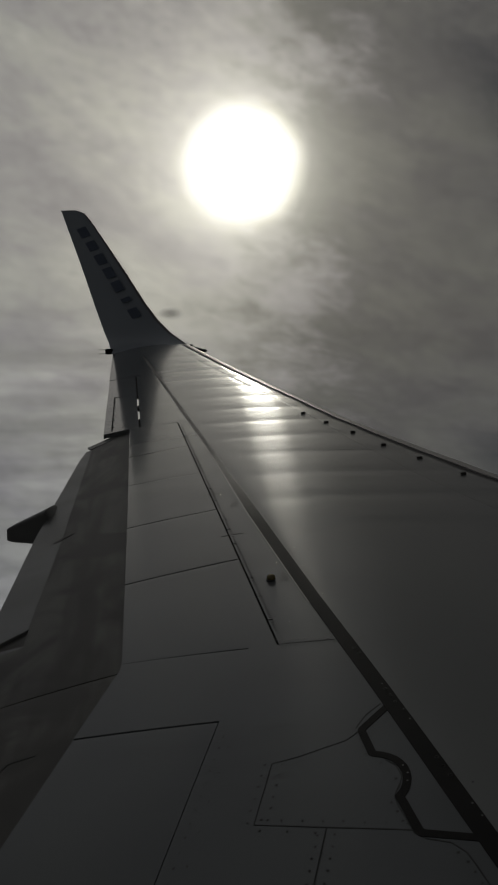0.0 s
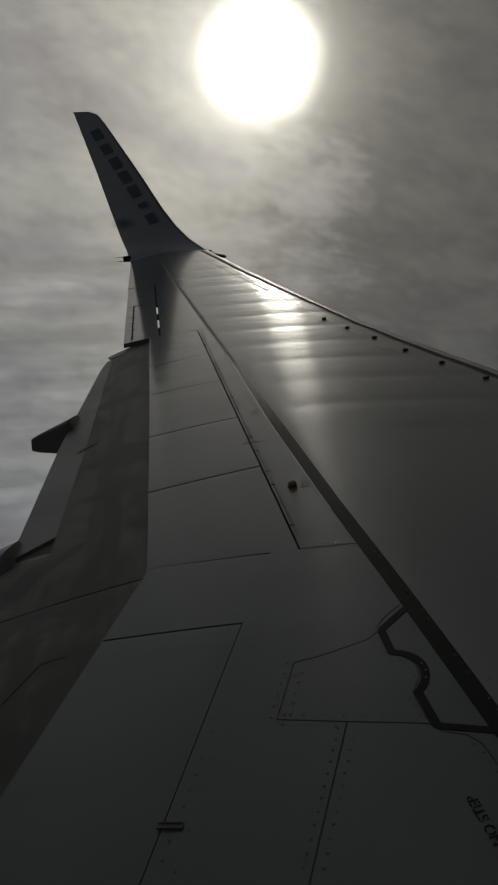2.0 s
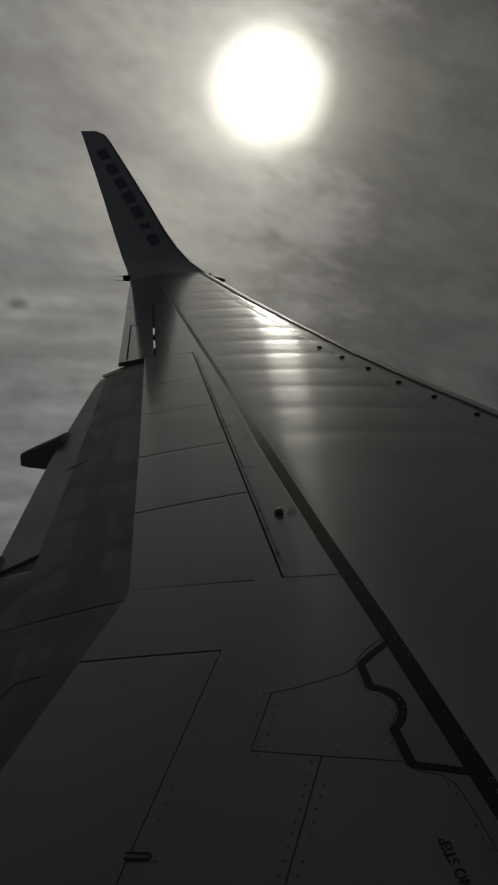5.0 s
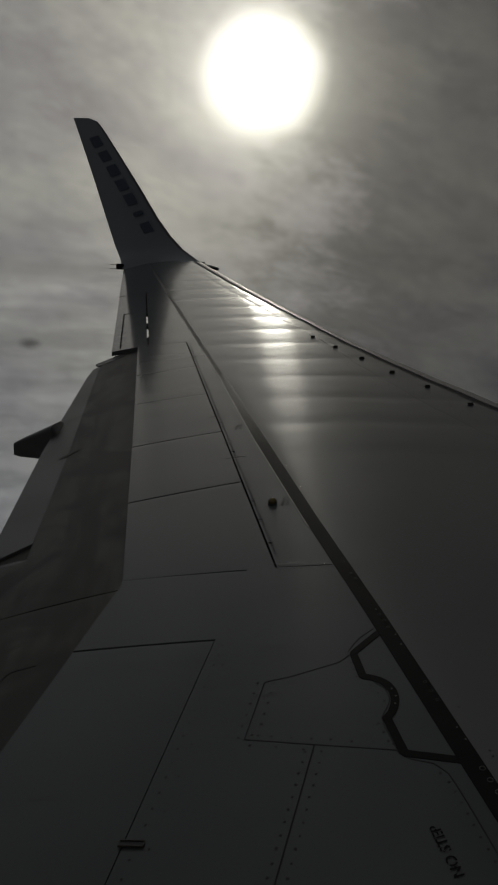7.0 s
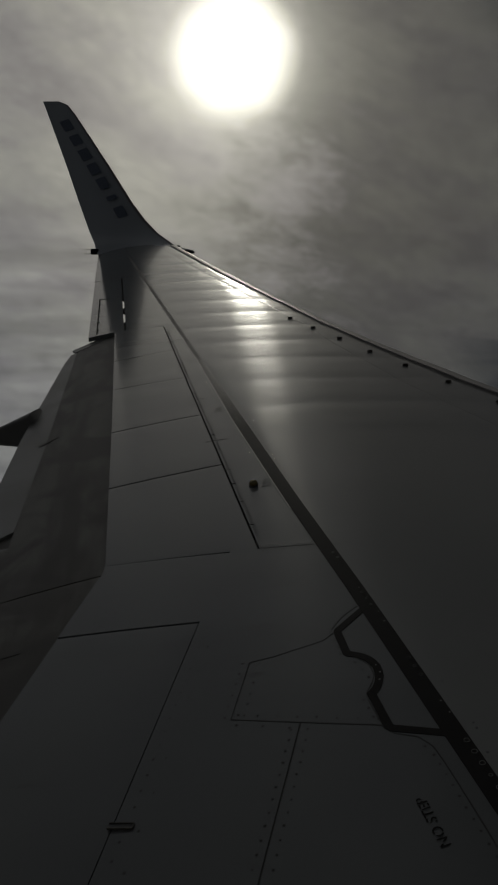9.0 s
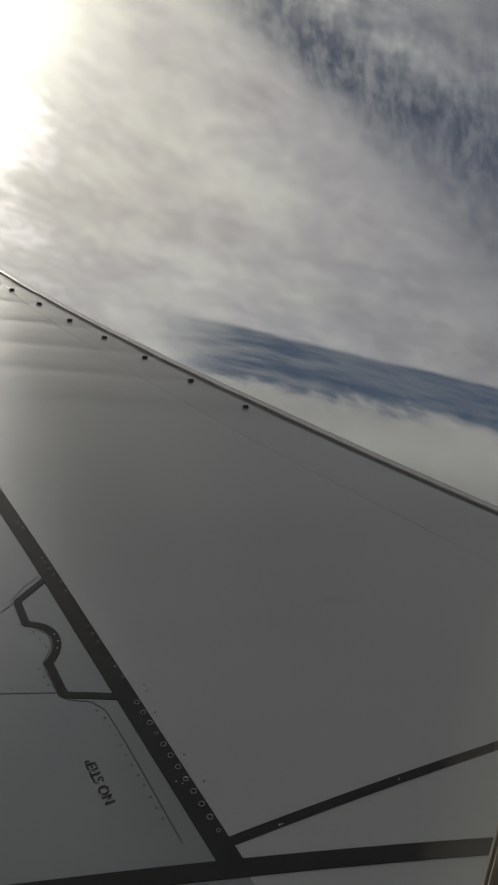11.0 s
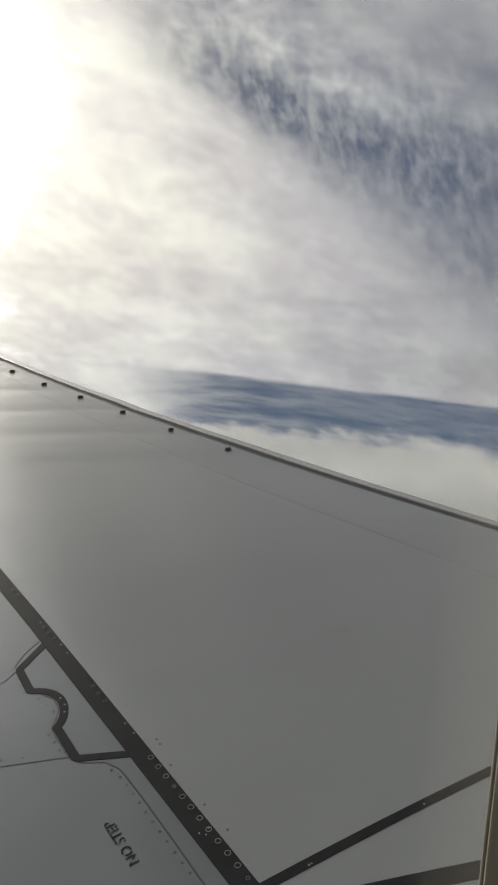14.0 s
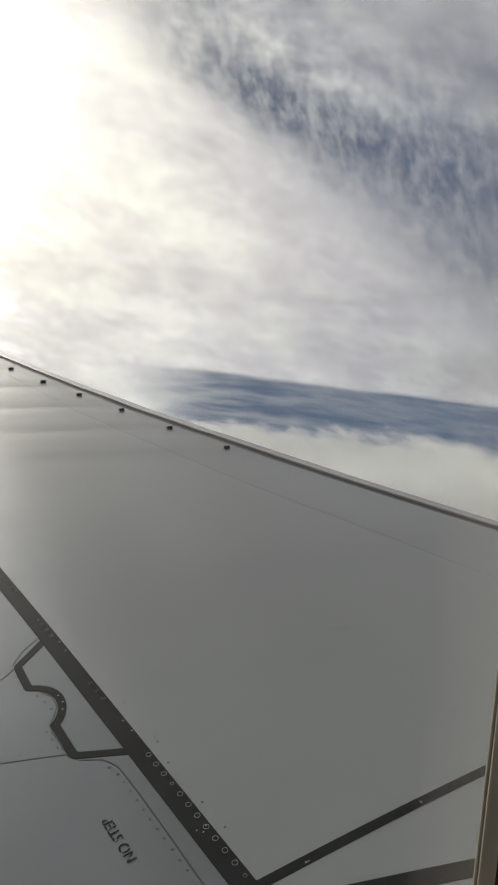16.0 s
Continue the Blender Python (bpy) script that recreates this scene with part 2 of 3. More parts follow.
RING = material("worn_ring_metal", (0.19, 0.19, 0.185), 0.7, scale=30, shine=0.1)
SHEEN_LINE = material("black_paint_with_sheen", (0.026, 0.0252, 0.0252), 0.5, second=(0.036, 0.035, 0.035), scale=6.0, grain=0.1, bump=0.05, shine=0.05, sheen=(4.2, 5.6, (0.055, 0.053, 0.048)))
DARK_GREY = material("dark_grey_strip", (0.085, 0.083, 0.081), 0.45, scale=4.0, shine=0.25)
WHITE = material("white_fuselage_paint", (0.78, 0.78, 0.77), 0.3, coat=0.2)
WINGLET = material("pale_winglet_paint", (0.43, 0.47, 0.51), 0.3, scale=0.8, coat=0.2)
EDGE = material("dark_edge_metal", (0.26, 0.25, 0.25), 0.4, metal=0.2, scale=2.0)
NAVY = material("navy_blue_paint", (0.15, 0.18, 0.24), 0.45)
STEEL = material("bare_fastener_steel", (0.25, 0.25, 0.24), 0.6, metal=0.2, scale=30)
RIVET = material("dull_rivet", (0.085, 0.085, 0.082), 0.8, scale=30, shine=0.15)
GLINT = material("bare_rivet_metal", (0.62, 0.61, 0.59), 0.22, metal=0.9, scale=30)
AMBER = material("amber_lens", (0.18, 0.14, 0.045), 0.2, coat=0.5)
RUBBER = material("brown_rubber_seal", (0.24, 0.21, 0.155), 0.6)
LINING = material("beige_cabin_lining", (0.42, 0.36, 0.27), 0.5, scale=3.0, amount=0.3, bump=0.08)
# the unlit cabin's shade is put into this brown, darker than the lining
REVEAL = material("shaded_brown_reveal", (0.22, 0.18, 0.115), 0.55, scale=3.0, amount=0.3, bump=0.08)
RIM = material("cream_window_rim", (0.68, 0.60, 0.44), 0.5, scale=5.0, amount=0.3)
EDGE_HIGHLIGHT = material("painted_edge_highlight", (0.30, 0.30, 0.29), 0.25, scale=9.0, amount=0.8, coat=0.4)
# stands in for shade on the reveal's face next to the rim
SHADE_BAND = material("painted_shade_brown", (0.10, 0.084, 0.054), 0.6)
CARPET = material("dark_blue_carpet", (0.03, 0.035, 0.06), 0.9, scale=20.0)


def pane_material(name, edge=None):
    """Clear acrylic; with an edge given, a pale reflection along it is painted in as translucent film."""
    mat = bpy.data.materials.new(name)
    mat.use_nodes = True
    n = Nodes(mat.node_tree)
    lw = n.add("ShaderNodeLayerWeight")
    lw.inputs["Blend"].default_value = 0.12
    clear = n.add("ShaderNodeBsdfTransparent")
    clear.inputs["Color"].default_value = (0.97, 0.975, 0.97, 1)
    gloss = n.add("ShaderNodeBsdfGlossy")
    gloss.inputs["Roughness"].default_value = 0.02
    m = n.add("ShaderNodeMixShader")
    n.put(m.inputs[0], n.math("MULTIPLY", lw.outputs["Fresnel"], 0.35))
    n.put(m.inputs[1], clear.outputs[0])
    n.put(m.inputs[2], gloss.outputs[0])
    surface = m.outputs[0]
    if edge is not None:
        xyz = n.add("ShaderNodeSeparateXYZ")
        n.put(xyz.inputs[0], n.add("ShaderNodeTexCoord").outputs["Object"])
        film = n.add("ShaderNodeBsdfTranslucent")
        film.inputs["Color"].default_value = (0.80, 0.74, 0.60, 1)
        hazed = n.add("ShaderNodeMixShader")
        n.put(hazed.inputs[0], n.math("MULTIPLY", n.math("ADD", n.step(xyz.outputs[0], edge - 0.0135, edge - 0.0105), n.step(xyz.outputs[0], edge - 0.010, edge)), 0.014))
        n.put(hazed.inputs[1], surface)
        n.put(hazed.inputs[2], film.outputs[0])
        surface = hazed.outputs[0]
    n.put(n.add("ShaderNodeOutputMaterial").inputs["Surface"], surface)
    return mat


PANE = pane_material("clear_acrylic")


# ---- the wing's form ----
def lerp(a, b, t):
    return a + (b - a) * t


def through_points(points, y):
    """Straight runs between (y, x) stations."""
    for (ya, xa), (yb, xb) in zip(points, points[1:]):
        if y <= yb:
            return lerp(xa, xb, (y - ya) / (yb - ya))
    (ya, xa), (yb, xb) = points[-2:]
    return lerp(xa, xb, (y - ya) / (yb - ya))


LEADING = [(-0.5, 8.4), (1.5, 6.2), (3.9, 3.80), (4.7, 3.06), (5.55, 2.26), (6.3, 1.61), (7.1, 0.97), (8.25, 0.17), (9.27, -0.48), (10.73, -1.29), (12.72, -2.37), (14.8, -3.42)]
lead = lambda y: through_points(LEADING, y) + 0.12 + 0.04 * min(1, max(0, y - 5))
slat_edge = lambda y: lead(y) - lerp(0.285, 0.19, min(1, max(0, (y - 6) / 4)))
slat_back = lambda y: slat_edge(y) + lerp(0.10, 0.05, min(1, max(0, (y - 6) / 4)))
slat_seam = lambda y: lead(y) - lerp(1.27, 0.38, min(1, max(0, (y - 4.0) / 5.2)))
hinge = lambda y: 1.045 - 0.347 * y
spar = lambda y: 1.648 - 0.3945 * y          # forward edge of the black line
spar_aft = lambda y: spar(y) - 0.086


def shroud(y):
    return through_points([(-0.5, -1.85), (2.94, -1.517), (4.23, -1.375), (4.35, -1.361), (6.38, -1.927), (9.4, -2.785)], y)


def aileron_hinge(y):
    return lerp(-2.665, -3.545, (y - 9.4) / 2.94)


def tail(y):
    return through_points([(9.3, -3.07), (12.47, -3.99), (14.8, -4.66)], y)


def skin(x, y):
    """Height of the upper surface."""
    h = 1.01 - 0.34 * y
    d = x - h
    k = 0.07 / max(0.6, 4.6 - 0.523 * y - h)
    z = -(2.3 - 0.13 * y) + 0.13 * d - k * d * d
    # the skin swells between the ribs of the outer wing
    out = min(1.0, max(0.0, (y - 6.03) / 0.06)) * min(1.0, max(0.0, (14.6 - y) / 0.8))
    out *= lerp(0.30, 1.0, min(1.0, max(0.0, (x - spar(y) + 0.15) / 0.5)))
    patchy = 0.85 + 0.45 * noise.noise((x * 0.8, y * 0.35, 2.0))
    z += patchy * out * (0.0046 * abs(math.sin(math.pi * (y - 6.05) / 0.62)) + 0.0004 * math.sin(2 * math.pi * y / 0.31 + 1.0))
    z += 0.0016 * noise.noise((x * 0.9, y * 1.1, 0.0))
    nose = x - (lead(y) - 0.11)
    if nose > 0:
        z -= 0.085 * (1 - math.sqrt(max(0.0, 1 - min(1, nose / 0.11) ** 2)))
    return z


def settled(p):
    """Where a point of the drawn plan lies on the wing at its true size and rise."""
    k = 1.4155 / (2.431 - 0.064 * p[1] + 0.025 * p[0])
    return Vector((p[0] * k, p[1] * k, p[2] * k))


def shade_smooth(me):
    me.polygons.foreach_set("use_smooth", [True] * len(me.polygons))


def of_wing(ob):
    while ob is not None and ob.parent is not None:
        ob = ob.parent
    return ob is not None and ob.name.startswith("aircraft_wing")


def part(name, bm, mat, parent=None, label="", smooth=True):
    me = bpy.data.meshes.new(name)
    if of_wing(parent):
        for v in bm.verts:
            v.co = settled(v.co)
    bmesh.ops.recalc_face_normals(bm, faces=bm.faces)
    bm.to_mesh(me)
    bm.free()
    if smooth:
        shade_smooth(me)
        me.set_sharp_from_angle(angle=radians(28))
    me.materials.append(mat)
    ob = new(name, me)
    ob.parent = parent
    if label:
        tagged(ob, label)
    return ob


def closed_grid(rows_top, rows_low):
    """A slab from two equal grids of points."""
    bm = bmesh.new()
    top = [[bm.verts.new(p) for p in r] for r in rows_top]
    low = [[bm.verts.new(p) for p in r] for r in rows_low]
    n, m = len(top), len(top[0])
    for i in range(n - 1):
        for j in range(m - 1):
            bm.faces.new((top[i][j], top[i][j + 1], top[i + 1][j + 1], top[i + 1][j]))
            bm.faces.new((low[i][j], low[i + 1][j], low[i + 1][j + 1], low[i][j + 1]))
    edge = [(0, j) for j in range(m)] + [(i, m - 1) for i in range(1, n)] + [(n - 1, j) for j in range(m - 2, -1, -1)] + [(i, 0) for i in range(n - 2, 0, -1)]
    for a, b in zip(edge, edge[1:] + edge[:1]):
        bm.faces.new((top[a[0]][a[1]], top[b[0]][b[1]], low[b[0]][b[1]], low[a[0]][a[1]]))
    return bm


def panel(xl, xr, y0, y1, step_x=0.14, step_y=0.05, lift=0.0, thick=0.014, height=None, gap=0.004, ease=0.0003):
    """A skin panel between two chordwise ends (each aft, forward) and two spanwise edges, with eased edges."""
    height = height or skin
    y0 = y0 if isinstance(y0, tuple) else (y0, y0)
    y1 = y1 if isinstance(y1, tuple) else (y1, y1)
    ym = 0.25 * (sum(y0) + sum(y1))
    width, span = abs(xr(ym) - xl(ym)), abs(sum(y1) - sum(y0)) / 2
    nx, ny = max(3, int(width / step_x)), max(3, int(span / step_y))
    ex, ey = 0.005 / max(width, 0.02), 0.005 / span
    us = [gap / width, gap / width + ex] + [i / nx for i in range(1, nx)] + [1 - gap / width - ex, 1 - gap / width]
    vs = [gap / span, gap / span + ey] + [i / ny for i in range(1, ny)] + [1 - gap / span - ey, 1 - gap / span]
    top, low = [], []
    for j, v in enumerate(vs):
        a, b = [], []
        for i, u in enumerate(us):
            y = lerp(lerp(y0[0], y0[1], u), lerp(y1[0], y1[1], u), v)
            x = lerp(xl(y), xr(y), u)
            z = height(x, y) + lift
            rim = i in (0, len(us) - 1) or j in (0, len(vs) - 1)
            a.append((x, y, z - (ease if rim else 0)))
            b.append((x, y, z - thick))
        top.append(a)
        low.append(b)
    return closed_grid(top, low)


def ribbon(points, width, lift=0.002, thick=0.003, step=0.12, height=None):
    """A strip of paint or sealant laid on the skin along a line of (x, y)."""
    height = height or skin
    pts = []
    for a, b in zip(points, points[1:]):
        n = max(1, int(math.dist(a, b) / step))
        pts += [(lerp(a[0], b[0], i / n), lerp(a[1], b[1], i / n)) for i in range(n)]
    pts.append(points[-1])
    rows = []
    for i, p in enumerate(pts):
        q, r = Vector(pts[max(0, i - 1)]), Vector(pts[min(len(pts) - 1, i + 1)])
        t1, t2 = (Vector(p) - q), (r - Vector(p))
        t1, t2 = (t1 if t1.length else t2).normalized(), (t2 if t2.length else t1).normalized()
        t = (t1 + t2).normalized()
        nrm = Vector((-t.y, t.x)) / max(0.5, t.dot(t1))
        rows.append([(p[0] + nrm.x * width / 2 * s, p[1] + nrm.y * width / 2 * s) for s in (-1, -0.34, 0.34, 1)])
    return closed_grid([[(x, y, height(x, y) + lift) for x, y in r] for r in rows], [[(x, y, height(x, y) + lift - thick) for x, y in r] for r in rows])


def disc(bm, x, y, r, rise, height=None, sides=10, inner=0.0):
    """A fastener head: a low domed disc or, with an inner radius, a ring."""
    height = height or skin
    rings = [(r, -0.002), (r * 0.96, rise * 0.7), (r * 0.6, rise)] if not inner else [(r, -0.002), (r * 0.97, rise), (inner * 1.05, rise), (inner, 0.0002)]
    loops = []
    for rr, dz in rings:
        loops.append([bm.verts.new((x + rr * math.cos(2 * math.pi * k / sides), y + rr * math.sin(2 * math.pi * k / sides), height(x + rr * math.cos(2 * math.pi * k / sides), y + rr * math.sin(2 * math.pi * k / sides)) + dz)) for k in range(sides)])
    for a, b in zip(loops, loops[1:]):
        for k in range(sides):
            bm.faces.new((a[k], a[(k + 1) % sides], b[(k + 1) % sides], b[k]))
    bm.faces.new(loops[-1])


def rounded_box(sx, sy, sz, bevel, segments=3):
    bm = bmesh.new()
    bmesh.ops.create_cube(bm, size=1.0)
    bmesh.ops.scale(bm, vec=(sx, sy, sz), verts=bm.verts)
    bmesh.ops.bevel(bm, geom=list(bm.edges), offset=bevel, segments=segments, affect="EDGES", profile=0.5)
    return bm


def moved(bm, m):
    bmesh.ops.transform(bm, matrix=m, verts=bm.verts)
    return bm


wing = tagged(new("aircraft_wing"), "pale grey metal airliner wing with black walkway lines and upturned winglet", "aircraft wing")

# ---- wing box under the skins, with its lower surface ----
def wing_box():
    top, low = [], []
    stations = [-0.5 + 15.2 * i / 110 for i in range(111)]
    for y in stations:
        xa = shroud(y) + 0.03 if y < 9.4 else (aileron_hinge(y) + (0.026 if 9.75 < y < 10.3 or 10.5 < y < 11.0 else -0.03) if y < 12.4 else tail(y) + 0.02)
        xb = lead(y) - 0.02
        a, b = [], []
        for j in range(25):
            u = j / 24
            x = lerp(xa, xb, u)
            depth = 0.03 + 0.34 * math.sin(math.pi * min(1, max(0, u ** 0.8))) * lerp(2.0, 0.55, min(1, max(0, y / 14)))
            a.append((x, y, skin(x, y) - 0.012))
            b.append((x, y, skin(x, y) - 0.02 - depth * 0.8))
        top.append(a)
        low.append(b)
    return closed_grid(top, low)


part("wing_box", wing_box(), DARK, wing, "dark structure under the skin joints")

# ---- slat, nose skin and main skins ----
def slat():
    top, low = [], []
    for i in range(121):
        y = -0.4 + 15.1 * i / 120
        a, b = [], []
        for j in range(13):
            u = math.sin(j / 12 * math.pi / 2)
            x = lerp(slat_back(y), lead(y), u)
            a.append((x, y, skin(x, y) + lerp(0.006, 0.016, u)))
            b.append((lerp(slat_back(y), lead(y) - 0.004, u), y, skin(x, y) - 0.05 - 0.06 * (1 - u)))
        top.append(a)
        low.append(b)
    return closed_grid(top, low)


part("leading_edge_slat", slat(), SLAT, wing, "bare metal leading edge slat")
# dark grey strip filling the gap between slat and nose skin
part("slat_gap_strip", panel(slat_edge, slat_back, -0.4, 14.6, lift=-0.006, thick=0.006, gap=-0.004), DARK_GREY, wing, "dark grey strip in the gap behind the slat")
part("nose_skin", panel(slat_seam, slat_edge, -0.4, 14.72, gap=0.001, step_y=0.03), GREY, wing)
part("upper_skin", panel(spar, slat_seam, -0.4, (8.02, 7.94), gap=0.0012, step_y=0.03), GREY, wing)
part("upper_skin", panel(spar, slat_seam, (8.02, 7.94), 14.9, gap=0.0012, step_y=0.03), GREY, wing)

# ---- skins behind the black line ----
inboard_hinge = lambda y: lerp(-0.806, -0.71, (y - 2.43) / 1.366)
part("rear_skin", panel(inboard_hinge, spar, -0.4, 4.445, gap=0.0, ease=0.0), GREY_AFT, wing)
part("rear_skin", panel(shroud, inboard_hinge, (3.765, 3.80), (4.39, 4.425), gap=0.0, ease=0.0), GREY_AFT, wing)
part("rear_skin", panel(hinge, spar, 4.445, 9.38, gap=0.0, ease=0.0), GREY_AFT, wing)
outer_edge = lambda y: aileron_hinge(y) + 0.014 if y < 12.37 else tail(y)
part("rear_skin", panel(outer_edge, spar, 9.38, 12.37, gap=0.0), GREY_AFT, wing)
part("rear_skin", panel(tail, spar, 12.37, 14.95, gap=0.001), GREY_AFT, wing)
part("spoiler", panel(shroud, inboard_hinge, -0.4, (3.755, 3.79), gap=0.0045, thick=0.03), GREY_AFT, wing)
ends = [(4.39, 4.443), (5.38, 5.593), (6.38, 6.561), (7.40, 7.52), (8.28, 8.42), (9.40, 9.37)]
for k, (e0, e1) in enumerate(zip(ends, ends[1:])):
    wide = (0.0, 0.005, 0.004, 0.0, 0.0, 0.0)
    e0, e1 = [v + wide[k] for v in e0], [v - wide[k + 1] for v in e1]
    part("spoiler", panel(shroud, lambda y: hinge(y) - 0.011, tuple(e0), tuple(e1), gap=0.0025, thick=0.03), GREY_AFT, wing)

# ---- aileron with its tab ----
aileron = part("aileron", panel(tail, aileron_hinge, (9.33, 9.40), (12.45, 12.34), lift=-0.004, gap=0.008, thick=0.05), GREY_AFT, wing)
part("tab_gap", ribbon([(-3.00, 9.42), (-3.50, 11.15), (-3.36, 11.12)], 0.014, lift=-0.001), DARK, aileron)
for k in range(5):
    y = 9.6 + 0.33 * k
    x = lerp(-3.05, -3.47, (y - 9.6) / 1.45)
    part("tab_hinge", moved(rounded_box(0.04, 0.012, 0.008, 0.003), pose(x, y, skin(x, y) + 0.005, 0, 0, 17)), GREY_AFT, aileron)


# ---- flaps, a little lower than the spoilers and drooping aft ----
def flap_height(x, y):
    e = shroud(y) - 0.02
    d = x - e
    return skin(e, y) - 0.045 + 0.24 * d - 0.06 * d * d + 0.002 * noise.noise((x * 2, y * 2, 4))


TAIL_LINE = [(-0.5, -2.75), (4.3, -2.44), (5.2, -2.55), (6.79, -2.862), (8.75, -3.155), (9.06, -3.175), (9.45, -2.98)]
flap_tail = lambda y: through_points(TAIL_LINE, y)
aft_seam = lambda y: through_points([(4.7, -2.135), (5.19, -2.247), (6.557, -2.539), (9.067, -3.12)], y)
fore_tail = lambda y: through_points([(4.2, -2.43), (4.86, -2.50), (4.90, -2.18), (5.19, -2.247), (6.557, -2.539), (9.067, -3.12), (9.45, -2.96)], y)
outer = part("outboard_flap", panel(fore_tail, lambda y: shroud(y) + 0.06, (4.22, 4.39), (9.45, 9.40), height=flap_height, thick=0.05, gap=0.002, step_y=0.045), SOOT, wing, "soot-streaked outboard flap")
part("aft_segment", panel(flap_tail, lambda y: aft_seam(y) + 0.002, (4.98, 5.14), (9.02, 9.06), height=flap_height, thick=0.04, lift=0.001, gap=0.0), FLAP_AFT, outer, "cleaner grey rear flap segment")
inner = part("inboard_flap", panel(flap_tail, lambda y: shroud(y) + 0.06, -0.4, (4.212, 4.382), height=flap_height, thick=0.05, gap=0.002), SOOT, wing, "soot-streaked inboard flap")
# the track opening's shade is put in as a dark floor
part("track_recess", panel(lambda y: flap_tail(y) + 0.02, lambda y: aft_seam(y) + 0.03, (4.78, 4.82), (5.10, 5.26), height=flap_height, lift=-0.02, thick=0.03), BROWN_BLACK, outer)
part("flap_seam", ribbon([(-1.62, 3.75), (-1.75, 3.72), (-1.95, 3.1), (-2.1, 2.4)], 0.008, height=flap_height, lift=0.0015), SEAL, inner)
part("end_blade", ribbon([(-2.94, 9.33), (-3.06, 9.22), (-3.175, 9.14)], 0.13, height=flap_height, lift=0.004, thick=0.02), FLAP_AFT, outer, "grey blade at the outer end of the flap")
for x0, y0 in ((-2.60, 6.55),):
    for k in range(2):
        part("soot_mark", ribbon([(x0 + 0.05 * k, y0 + 0.06 * k), (x0 + 0.07 + 0.05 * k, y0 + 0.07 + 0.06 * k)], 0.05, lift=0.0035, thick=0.002, height=flap_height), SOOT_MARK, outer)


def track_fairing(y0):
    """A deep pod under the flap with a level keel, a falling top and a blunt squared tail."""
    bm = bmesh.new()
    loops = []
    edge = flap_tail(y0)
    drop = flap_height(edge, y0) - flap_height(flap_tail(7.2), 7.2)
    for i in range(15):
        u = i / 14
        x = lerp(0.52, -0.40, u)
        top, low = -1.64 - 0.5 * max(0.0, -x), lerp(-1.90, -1.975, min(1, u * 1.5))
        if x > 0:
            top = min(top, flap_height(edge + x, y0) - drop - 0.012)
        if i == 14:
            top, low = top - 0.006, low + 0.01
        w = lerp(0.52, 0.16, u) * (0.94 if i == 14 else 1)
        ring = []
        for k in range(20):
            c, sn = math.cos(2 * math.pi * k / 20), math.sin(2 * math.pi * k / 20)
            ring.append(bm.verts.new((edge + x, y0 + 0.12 + 0.5 * w * math.copysign(abs(c) ** 0.35, c), drop + 0.5 * (top + low) + 0.5 * (top - low) * math.copysign(abs(sn) ** 0.35, sn))))
        loops.append(ring)
    for a, b in zip(loops, loops[1:]):
        for k in range(20):
            bm.faces.new((a[k], a[(k + 1) % 20], b[(k + 1) % 20], b[k]))
    bm.faces.new(loops[0])
    bm.faces.new(loops[-1])
    return bm


for y0 in (7.2, 4.95):
    part("flap_track_fairing", track_fairing(y0), FLAP_AFT, wing, "dark grey flap track fairing with blunt tail")


# ---- winglet: sections from the wing tip up ----
def winglet(edge=0.0):
    sections = [(14.68, -0.54, -3.18, -4.93), (14.86, -0.46, -3.34, -4.955), (15.02, -0.33, -3.52, -4.99), (15.14, -0.14, -3.80, -5.07), (15.23, 0.09, -4.03, -5.15),
                (15.30, 0.38, -4.256, -5.25), (15.38, 0.94, -4.62, -5.435), (15.46, 1.47, -4.98, -5.62), (15.53, 1.90, -5.28, -5.775), (15.55, 2.04, -5.40, -5.825), (15.56, 2.10, -5.56, -5.85)]
    bm = bmesh.new()
    loops = []
    for i, (y, z, xl, xt) in enumerate(sections):
        s = y / 15.6
        chord = (xl - xt) * s
        lean = min(1.0, i / 4)
        loop = []
        n = 14
        turns = range(2 * n) if not edge else range(2 * n - 2, 2 * n + 3)
        for k in turns:
            k %= 2 * n
            u = k / n if k <= n else (2 * n - k) / n
            side = -1 if k <= n else 1
            c = 0.5 - 0.5 * math.cos(math.pi * u)
            t = (0.055 * chord * (1.5 * math.sqrt(c) * (1 - c) + 0.02) + edge) * side
            x = xl * s - c * chord + edge * (1 - c)
            loop.append(bm.verts.new((x, y + t * lean, z * s - t * (1 - lean))))
        loops.append(loop)
    for a, b in zip(loops, loops[1:]):
        for k in range(len(a) - (1 if edge else 0)):
            bm.faces.new((a[k], a[(k + 1) % len(a)], b[(k + 1) % len(b)], b[k]))
    if not edge:
        bm.faces.new(loops[-1])
        bm.faces.new(loops[0])
    return bm


tip = part("winglet", winglet(), WINGLET, wing, "pale grey blended winglet with dark blue marks")
part("leading_edge_strip", winglet(0.005), EDGE, tip, "dark bare metal leading edge")
for k in range(7):
    u = k / 6
    z = lerp(1.70, 0.225, u)
    y = lerp(15.508, 15.262, u) - lerp(0.036, 0.046, u)
    scale = y / 15.6
    w = (0.20, 0.19, 0.21, 0.21, 0.21, 0.08, 0.20)[k]
    bar = rounded_box(w, 0.008, 0.175, 0.002, 1)
    for v in bar.verts:
        v.co.x += 0.25 * v.co.z
    part("mark", moved(bar, pose(lerp(-5.425, -4.485, u) * scale, y, z * scale, -8.6) @ pose(0, 0, 0, 0, 57, 0)), NAVY, tip)

